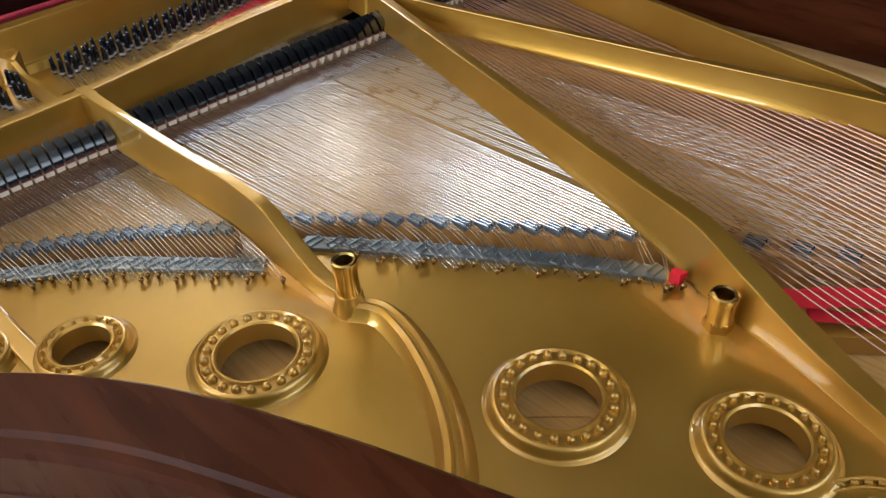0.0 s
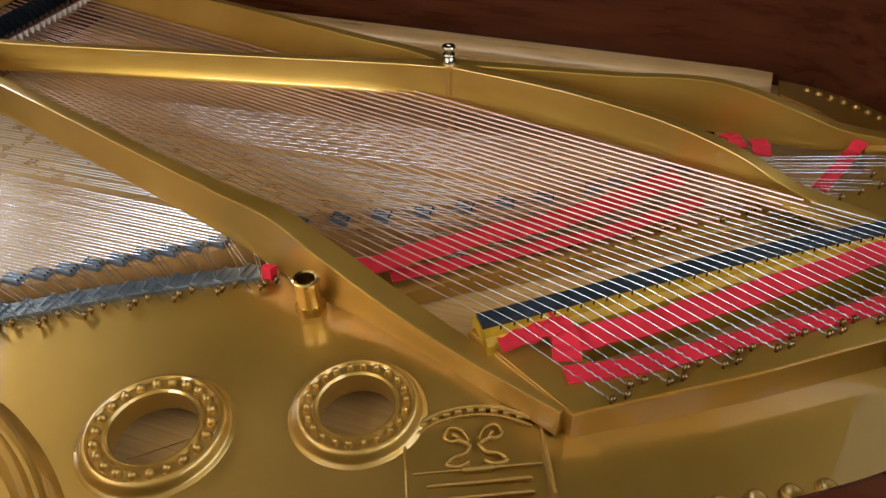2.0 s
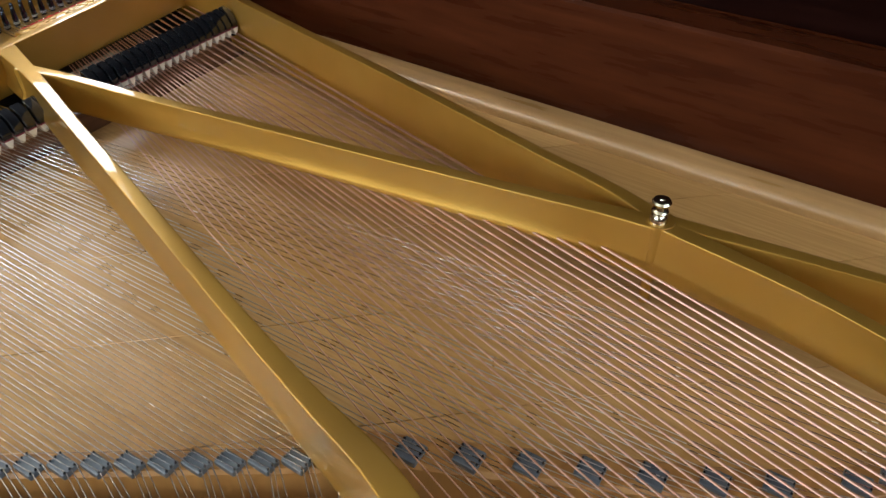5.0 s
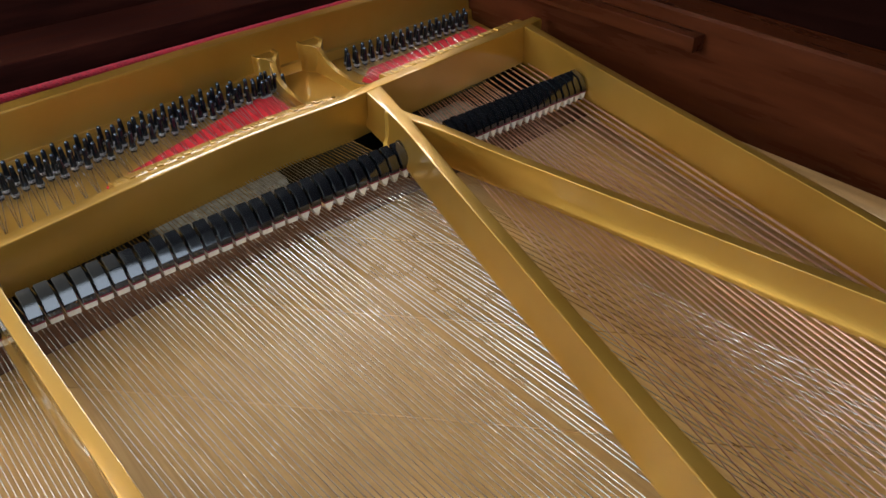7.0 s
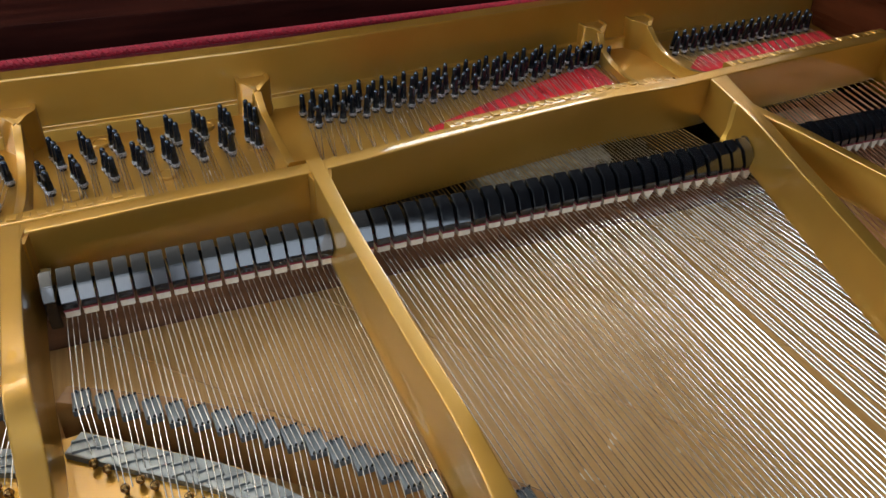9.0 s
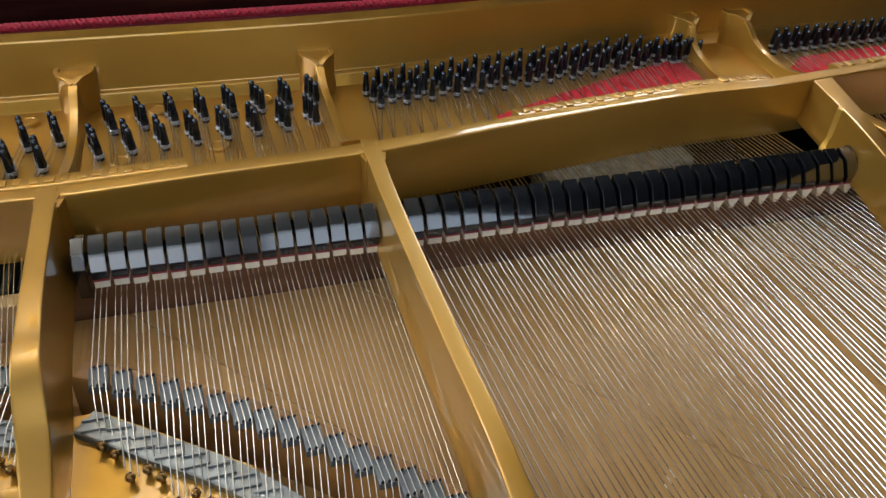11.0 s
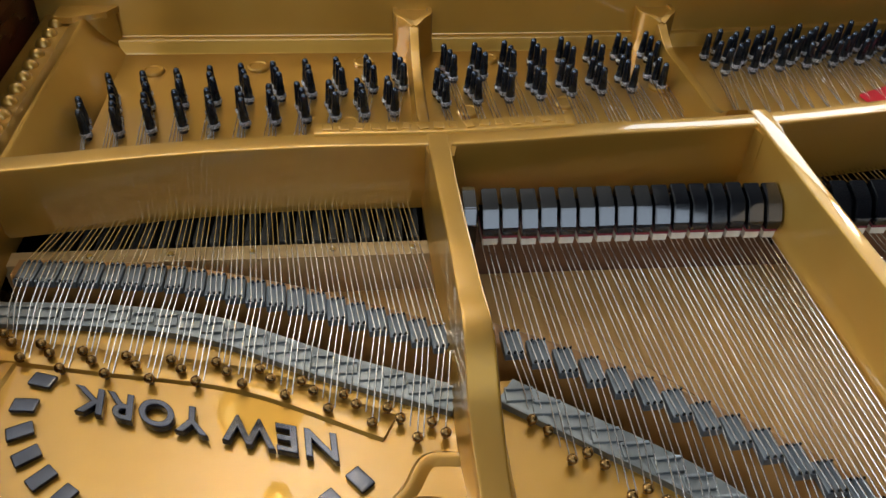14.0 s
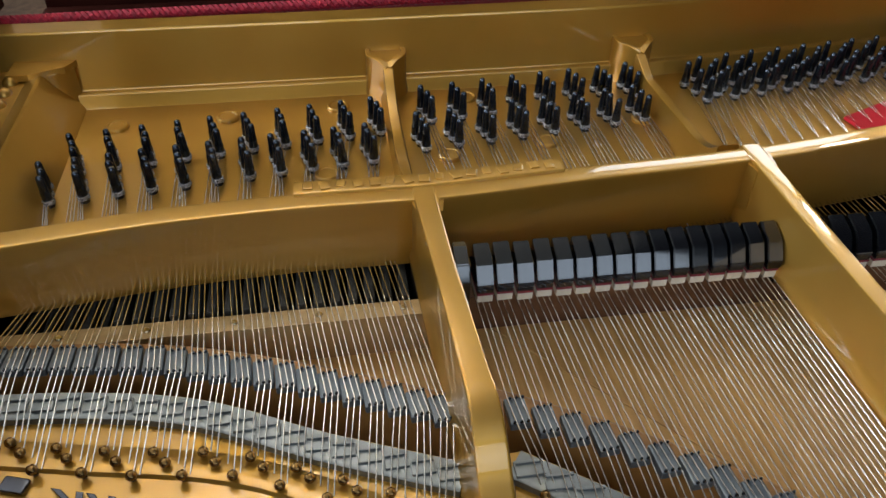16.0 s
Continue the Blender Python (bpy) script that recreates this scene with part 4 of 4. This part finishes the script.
body = bridge_body(BR_T, SB_Z, -0.0045, 0.0125, AMBER, "dark-topped treble bridge with pins")
body_t = body
section(21, (-0.305, -0.046), BR_T, HT_T, DUP_T, 3, 0.0036, pins_treble, body, 0.00042, STEEL)
body = bridge_body(BR_A, SB_Z, -0.0045, 0.0125, AMBER, "dark-topped bridge with stepped notches")
section(16, (-0.005, 0.216), BR_A, HT_A, DUP_A, 3, 0.0040, pins_alto, body, 0.00044, STEEL)
body = bridge_body(BR_M, SB_Z, -0.0045, 0.0135, AMBER, "dark-topped tenor bridge with stepped notches")
section(18, (0.238, 0.517), BR_M, HT_M, DUP_M, 3, 0.0044, pins_tenor, body, 0.00046, STEEL)
body = bridge_body(BR_U, SB_Z, -0.004, 0.018, AMBER, "tenor bridge running under the bass strings")
section(7, (0.517, 0.616), [tuple(along(BR_U, s)) for s in np.linspace(0, 0.62, 8)], HT_U, None, 3, 0.0044, lambda i, k: pins_tenor(18 + i, k), body, 0.00042, DULLSTEEL)
section(6, (0.616, 0.682), [tuple(along(BR_U, s)) for s in np.linspace(0.66, 1.0, 6)], HT_Z, None, 2, 0.0058, lambda i, k: pins_tenor(25 + i * 0.62, k), body, 0.00046, STEEL)
bp = part("bridge_pin", bp_bm, BLUED, body_t, weighted=False)
tagged(bp, kind="stuff")

# aliquot plates between bridge and hitch pins
for line, n, w in ((DUP_T, 20, 0.0150), (DUP_A, 16, 0.0190), (DUP_M, 16, 0.0225)):
    pl = spline(line, 5)
    b = bmesh.new()
    sweep(b, pl, [[(-0.010, WEB_Z - 0.001), (-0.010, WEB_Z + 0.005), (-0.008, WEB_Z + 0.006), (0.009, WEB_Z + 0.006), (0.010, WEB_Z - 0.001)]] * len(pl))
    bar = part("aliquot_bar", b, ALIQUOT, piano, "bright metal aliquot bar under the strings")
    for k in range(n):
        s = (k + 0.5) / n
        c = along(line, s)
        b = bmesh.new()
        box(b, -w * 0.46, w * 0.46, -0.0052, 0.0052, 0, 0.0028, 0.0008)
        box(b, -w * 0.42, w * 0.42, 0.0018, 0.0036, 0.0028, 0.0046, 0.0006)
        bmesh.ops.transform(b, matrix=pose(c[0], c[1], WEB_Z + 0.005, 0, 0, 2.5 * math.sin(k * 5.3)), verts=b.verts)
        part("aliquot_plate", b, ALIQUOT, bar)

# bass bridge and strings
b = bmesh.new()
pb_ = spline(BR_B, 6)
sweep(b, pb_, [[(-0.018, SB_Z), (-0.017, 0.010), (-0.013, 0.024), (0.013, 0.024), (0.018, 0.010), (0.019, SB_Z)]] * len(pb_))
bass_bridge = part("bass_bridge", b, YELLOWWOOD, piano, "yellow wooden bass bridge with graphite-black top")
b = bmesh.new()
sweep(b, pb_, [[(-0.008, 0.0235), (-0.007, 0.0290), (0.0075, 0.0290), (0.0085, 0.0235)]] * len(pb_))
part("bridge_top", b, DARKTOP, bass_bridge)
b = bmesh.new()
sweep(b, pb_, [[(-0.021, 0.004), (-0.020, 0.014), (-0.010, 0.0235), (-0.010, 0.004)]] * len(pb_))
part("bridge_side", b, YELLOWWOOD, bass_bridge)
bp_bm = bmesh.new()
n_str = 0
HT_B = [(0.410, -1.003), (0.479, -1.108), (0.558, -1.221), (0.600, -1.274)]
total = 34
for i in range(21):
    per = 1 if i >= 13 else 2
    for k in range(per):
        s = (n_str + 0.5) / total
        bpt = along(BR_B, s)
        fx = 0.750 + (i + 0.5) * 0.0119 + (k - (per - 1) / 2) * 0.0050
        d = np.array([bpt[0] - fx, bpt[1]])
        d = d / np.linalg.norm(d)
        ry = rail_y(fx) + 0.006
        px = fx - d[0] / d[1] * -ry
        q = bpt + d * 0.016
        h = bpt + d * (0.113 + (0.010 if n_str % 4 < 2 else 0.0) + 0.004 * s)
        rad = 0.00070 + 0.0008 * i / 20
        row = n_str % 2
        pxp, pyp = 0.802 + n_str * 0.0080, 0.296 + 0.017 * row + 0.018 * s
        a0 = np.array([px, ry, -0.002])
        b0 = np.array([bpt[0], bpt[1], 0.0302])
        mix = lambda t: tuple(a0 + (b0 - a0) * t)
        wire("string", [(pxp, pyp - 0.004, 0.006), tuple(a0), mix(0.02)], 0.0006, STEEL)
        wire("string", [mix(0.02), mix(0.35), mix(0.62)], rad, COPPER, 7)
        ribs = np.linspace(0.62, 0.955 - 0.01 * (n_str % 2), 240)
        wire("string_winding", [mix(u) for u in ribs], [rad * (1.04 if q_ % 2 else 0.80) for q_ in range(240)], COPPER, 7)
        wire("string", [mix(0.95), mix(1.0), (q[0], q[1], 0.030), (h[0], h[1], 0.012)], 0.00032, DULLSTEEL)
        # twisted eye before the hitch pin
        mid = np.array([q[0], q[1], 0.030])
        end = np.array([h[0], h[1], 0.012])
        tw = [tuple(mid + (end - mid) * u + np.array([0.0009 * math.cos(90 * u), 0, 0.0009 * math.sin(90 * u)])) for u in np.linspace(0.62, 1.0, 26)]
        wire("string_twist", tw, 0.00036, DULLSTEEL, 5)
        bridge_pin(bpt[0] + 0.0014, bpt[1], 0.029)
        bridge_pin(q[0] - 0.0014, q[1], 0.029)
        tuning_pin(pxp, pyp, n_str)
        shared("hitch_pin", HITCH, shelf, pose(h[0], h[1], 0.008, 10, 0, 0))
        n_str += 1
tagged(part("bridge_pin", bp_bm, BLUED, bass_bridge, weighted=False), kind="stuff")

# ---- dampers ----
head_bm = bmesh.new()
PROF = [(-0.0085, 0.0085), (-0.0088, 0.0150), (-0.0083, 0.0160), (-0.0050, 0.0212), (-0.0012, 0.0272), (-0.0002, 0.0284), (0.0145, 0.0338), (0.0165, 0.0328), (0.0165, 0.0085)]
W = 0.0055
ra = [head_bm.verts.new((-W, y, z)) for y, z in PROF]
rb = [head_bm.verts.new((W, y, z)) for y, z in PROF]
head_bm.faces.new(ra)
head_bm.faces.new(rb[::-1])
for j in range(len(PROF)):
    j2 = (j + 1) % len(PROF)
    head_bm.faces.new((ra[j], rb[j], rb[j2], ra[j2]))
bmesh.ops.recalc_face_normals(head_bm, faces=head_bm.faces)
bmesh.ops.bevel(head_bm, geom=[e for e in head_bm.edges if e.calc_face_angle(0) > 0.5], offset=0.0006, segments=2, affect="EDGES")
HEAD = bpy.data.meshes.new("damper")
head_bm.to_mesh(HEAD)
head_bm.free()
HEAD.materials.append(BLACK)
for p in HEAD.polygons:
    p.use_smooth = True
HEAD.set_sharp_from_angle(angle=radians(32))


def felt_mesh(name, z0, z1, w, y0, y1, mat, notch=False):
    b = bmesh.new()
    box(b, -w, w, y0, y1, z0, z1, 0.0008)
    if notch:
        for v in b.verts:
            if v.co.z < (z0 + z1) / 2:
                v.co.x *= 0.35
    me_ = bpy.data.meshes.new(name)
    b.to_mesh(me_)
    b.free()
    me_.materials.append(mat)
    return me_


FELT_W = felt_mesh("damper_felt", 0.0006, 0.0066, 0.0054, -0.0082, 0.016, WFELT)
FELT_V = felt_mesh("damper_felt", -0.004, 0.0066, 0.0050, -0.0082, 0.016, WFELT, True)
FELT_M = felt_mesh("felt_layer", 0.0066, 0.0086, 0.0058, -0.0086, 0.0162, MAROON)
rng = random.Random(5)


def damper_row(x0, x1, n, lift, wedge_from=999, yaw=0.0):
    for i in range(n):
        x = x0 + (x1 - x0) * i / (n - 1)
        sx = min((x1 - x0) / (n - 1) / 0.0137, 1.12)
        m = Matrix.LocRotScale((x, rng.uniform(-0.0006, 0.0006), lift + rng.uniform(-0.0004, 0.0004)), Euler((0, 0, radians(yaw + rng.uniform(-0.6, 0.6)))), (sx, 1, 1))
        ob = shared("damper", HEAD, piano, m)
        shared("damper_felt", FELT_V if i >= wedge_from else FELT_W, ob, Matrix())
        shared("felt_layer", FELT_M, ob, Matrix())
        if i == 0:
            tagged(ob, "glossy black damper head over white felt")


damper_row(0.004, 0.211, 16, 0.0)
damper_row(0.247, 0.674, 28, 0.0, 18)
damper_row(0.756, 0.992, 20, 0.004, 4)
for ax, bx in ((-0.0145, -0.0055), (0.2185, 0.2245), (0.683, 0.693), (1.000, 1.008)):
    bm = bmesh.new()
    prof = [(-0.003, -0.012), (-0.004, 0.0155), (0.0025, 0.0265), (0.0165, 0.0318), (0.024, 0.0300), (0.024, -0.012)]
    ends = [[bm.verts.new((x, y, z)) for y, z in prof] for x in (ax, bx)]
    bm.faces.new(ends[0])
    bm.faces.new(ends[1][::-1])
    for a in range(6):
        bm.faces.new((ends[0][a], ends[1][a], ends[1][(a + 1) % 6], ends[0][(a + 1) % 6]))
    bmesh.ops.recalc_face_normals(bm, faces=bm.faces)
    bmesh.ops.bevel(bm, geom=bm.edges[:], offset=0.0008, segments=2, affect="EDGES")
    part("damper_guide", bm, BLACK, piano, "black end block of the damper row")
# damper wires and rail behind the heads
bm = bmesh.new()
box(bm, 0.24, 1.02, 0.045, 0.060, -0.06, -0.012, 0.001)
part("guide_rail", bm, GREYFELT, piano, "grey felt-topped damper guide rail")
for x0, x1 in ((0.40, 0.565), (0.755, 0.870)):
    bm = bmesh.new()
    sweep(bm, [(x0, 0.066), (x1, 0.066 + (x1 - x0) * 0.12)], [[(0.0, -0.03), (0.0, -0.010), (0.004, -0.006), (0.022, -0.004), (0.036, -0.006), (0.040, -0.012), (0.040, -0.03)]] * 2)
    part("rest_felt", bm, OLDFELT, piano, "cream felt strip under the strings behind the dampers")

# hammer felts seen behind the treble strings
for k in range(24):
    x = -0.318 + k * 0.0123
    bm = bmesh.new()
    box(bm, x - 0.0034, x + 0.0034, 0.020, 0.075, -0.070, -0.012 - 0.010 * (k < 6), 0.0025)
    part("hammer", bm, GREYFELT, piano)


# ---- red felts ----
def ribbon(pts, width, thick=0.0022, wave=0.0, n=10, label="", seed=1):
    r_ = random.Random(seed)
    p = spline(pts, n)
    b = bmesh.new()
    prof = []
    for i in range(len(p)):
        dz = wave * math.sin(i * 0.9 + seed) + p[i][2]
        w = width / 2 * (1 + r_.uniform(-0.03, 0.03))
        k = wave * 0.6 * math.cos(i * 1.3)
        prof.append([(-w, dz - k), (-w, dz + thick - k), (0, dz + thick), (w, dz + thick + k), (w, dz + k), (0, dz)])
    sweep(b, p[:, :2], prof)
    ob = part("felt_strip", b, RED, None)
    return tagged(ob, label, "felt strip", "red felt strips in the strings")


ribbon([(0.436, -0.952, 0.014), (0.474, -1.010, 0.016), (0.559, -1.118, 0.018), (0.652, -1.228, 0.020)], 0.026, wave=0.0010, label="bright red felt strip woven through the bass strings")
ribbon([(0.424, -0.908, 0.016), (0.442, -0.932, 0.019), (0.458, -0.950, 0.021)], 0.026, wave=0.001, label="folded end of the red felt strip", seed=3)
ribbon([(0.462, -0.942, 0.021), (0.446, -0.960, 0.018), (0.424, -0.968, 0.012)], 0.024, wave=0.001, label="folded end of the red felt strip", seed=4)
ribbon([(0.676, -1.232, 0.030), (0.652, -1.244, 0.024), (0.624, -1.244, 0.018)], 0.030, wave=0.001, label="folded end of the red felt strip", seed=6)
ribbon([(0.692, -1.252, 0.034), (0.672, -1.262, 0.030), (0.650, -1.285, 0.022)], 0.028, wave=0.001, label="folded end of the red felt strip", seed=8)
ribbon([(0.410, -0.970, 0.0095), (0.437, -1.020, 0.0098), (0.50, -1.108, 0.0098), (0.600, -1.245, 0.0098)], 0.018, label="dark red felt under the bass string ends")
ribbon([(0.490, -0.745, -0.001), (0.547, -0.812, 0.001), (0.640, -0.928, 0.001), (0.744, -1.022, 0.001)], 0.026, wave=0.001, label="red felt strip woven under the bass strings", seed=2)
ribbon([(0.500, -0.775, -0.011), (0.565, -0.862, -0.013), (0.650, -0.976, -0.013), (0.725, -1.050, -0.013)], 0.016, wave=0.0008, label="red felt strip at the tenor hitch pins", seed=7)
ribbon([(0.846, -1.100, 0.003), (0.828, -1.104, 0.004), (0.812, -1.106, 0.003)], 0.020, wave=0.001, n=6, label="red felt strip at the tail strings", seed=9)
ribbon([(0.858, -1.062, -0.002), (0.846, -1.072, 0.001), (0.826, -1.082, 0.0)], 0.018, wave=0.001, n=6, label="red felt strip at the tail strings", seed=10)
ribbon([(0.878, -1.214, 0.003), (0.866, -1.207, -0.003), (0.850, -1.200, -0.0045), (0.810, -1.184, -0.0045), (0.770, -1.168, -0.0045)], 0.016, wave=0.001, n=6, label="red felt strip at the tail strings", seed=11)
bm = bmesh.new()
box(bm, 0.4555, 0.4635, -0.668, -0.656, -0.010, 0.004, 0.0012)
for v in bm.verts:
    v.co.x += 0.25 * (v.co.z + 0.01) + 0.0015 * math.sin(v.co.y * 900)
    v.co.y += 0.002 * math.sin(v.co.z * 500 + v.co.x * 300)
part("felt_tuft", bm, RED, piano, "small red felt tuft by the strut")
for poly, lab in (([(0.387, 0.195), (0.476, 0.232), (0.574, 0.269), (0.664, 0.299), (0.661, 0.200), (0.55, 0.160), (0.40, 0.130)], "red cloth under the tenor string fronts"),
                  ([(0.790, 0.245), (0.825, 0.275), (1.075, 0.302), (1.065, 0.240), (0.93, 0.200), (0.785, 0.175)], "red cloth under the bass string fronts")):
    bm = bmesh.new()
    part("felt_cloth", slab(bm, poly, [], 0.0035, 0.003), RED, piano, lab, smooth=False)
for x in (-0.165, -0.052, 0.075, 0.13, 0.19):
    bm = bmesh.new()
    box(bm, x - 0.007, x + 0.007, rail_y(x) + 0.022, rail_y(x) + 0.034, 0.0, 0.004, 0.001)
    part("felt_cloth", bm, RED, piano)
bm = bmesh.new()
box(bm, 0.862, 0.894, -1.052, -1.028, -0.044, -0.018, 0.004)
tagged(part("rubber_wedge", bm, BLACK, None), "small black rubber wedge on the soundboard", "rubber wedge")

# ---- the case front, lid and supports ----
# the tall upright board is added to keep north light off the pin panel
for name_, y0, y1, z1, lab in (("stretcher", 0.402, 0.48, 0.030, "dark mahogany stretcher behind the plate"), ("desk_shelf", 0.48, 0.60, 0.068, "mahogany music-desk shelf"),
                               ("key_cover", 0.60, 0.66, 0.030, "dark mahogany key cover"), ("north_light_board", 0.66, 0.69, 0.40, "added upright mahogany board that blocks the north light")):
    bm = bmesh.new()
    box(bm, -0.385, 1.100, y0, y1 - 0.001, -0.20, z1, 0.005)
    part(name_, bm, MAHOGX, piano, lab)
for x0, x1 in ((-0.386, -0.378), (1.076, 1.101)):
    bm = bmesh.new()
    box(bm, x0, x1, -0.115, 0.36, 0.078, 0.100, 0.001 if x0 < 0 else 0.003)
    part("desk_slide", bm, MAHOG, piano, "mahogany music-desk slide on the rim")
bm = bmesh.new()
h = 1.25
ca, sa = math.cos(radians(60)), math.sin(radians(60))
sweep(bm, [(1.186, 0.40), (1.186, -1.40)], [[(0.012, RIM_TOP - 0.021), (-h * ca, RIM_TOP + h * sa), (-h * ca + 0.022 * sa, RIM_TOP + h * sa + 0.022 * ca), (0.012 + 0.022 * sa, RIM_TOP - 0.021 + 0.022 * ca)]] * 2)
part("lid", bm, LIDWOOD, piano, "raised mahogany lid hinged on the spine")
# brass hinge between rim and lid
bm = bmesh.new()
tube(bm, [(1.165, -1.085, 0.150), (1.165, -1.165, 0.150)], 0.006, 12)
hinge = part("hinge", bm, BRASS, piano, "brass lid hinge on the rim")
bm = bmesh.new()
box(bm, 1.135, 1.162, -1.165, -1.085, RIM_TOP - 0.006, RIM_TOP + 0.0275, 0.001)
part("hinge_leaf", bm, BRASS, hinge)
for x, y in ((-0.38, 0.55), (1.10, 0.55), (0.73, -1.26)):
    bm = bmesh.new()
    lathe(bm, [(0, -0.28), (0.055, -0.28), (0.06, -0.40), (0.045, -0.44), (0.05, -0.5), (0.03, -0.86), (0.04, -0.90), (0, -0.90)], 16, Matrix.Translation((x, y, 0)))
    leg = part("leg", bm, MAHOG, piano, "turned mahogany leg")
    bm = bmesh.new()
    lathe(bm, [(0, -0.90), (0.018, -0.90), (0.03, -0.925), (0.03, -0.945), (0.018, FLOOR_Z), (0, FLOOR_Z)], 14, Matrix.Translation((x, y, 0)))
    part("castor", bm, BRASS, leg)
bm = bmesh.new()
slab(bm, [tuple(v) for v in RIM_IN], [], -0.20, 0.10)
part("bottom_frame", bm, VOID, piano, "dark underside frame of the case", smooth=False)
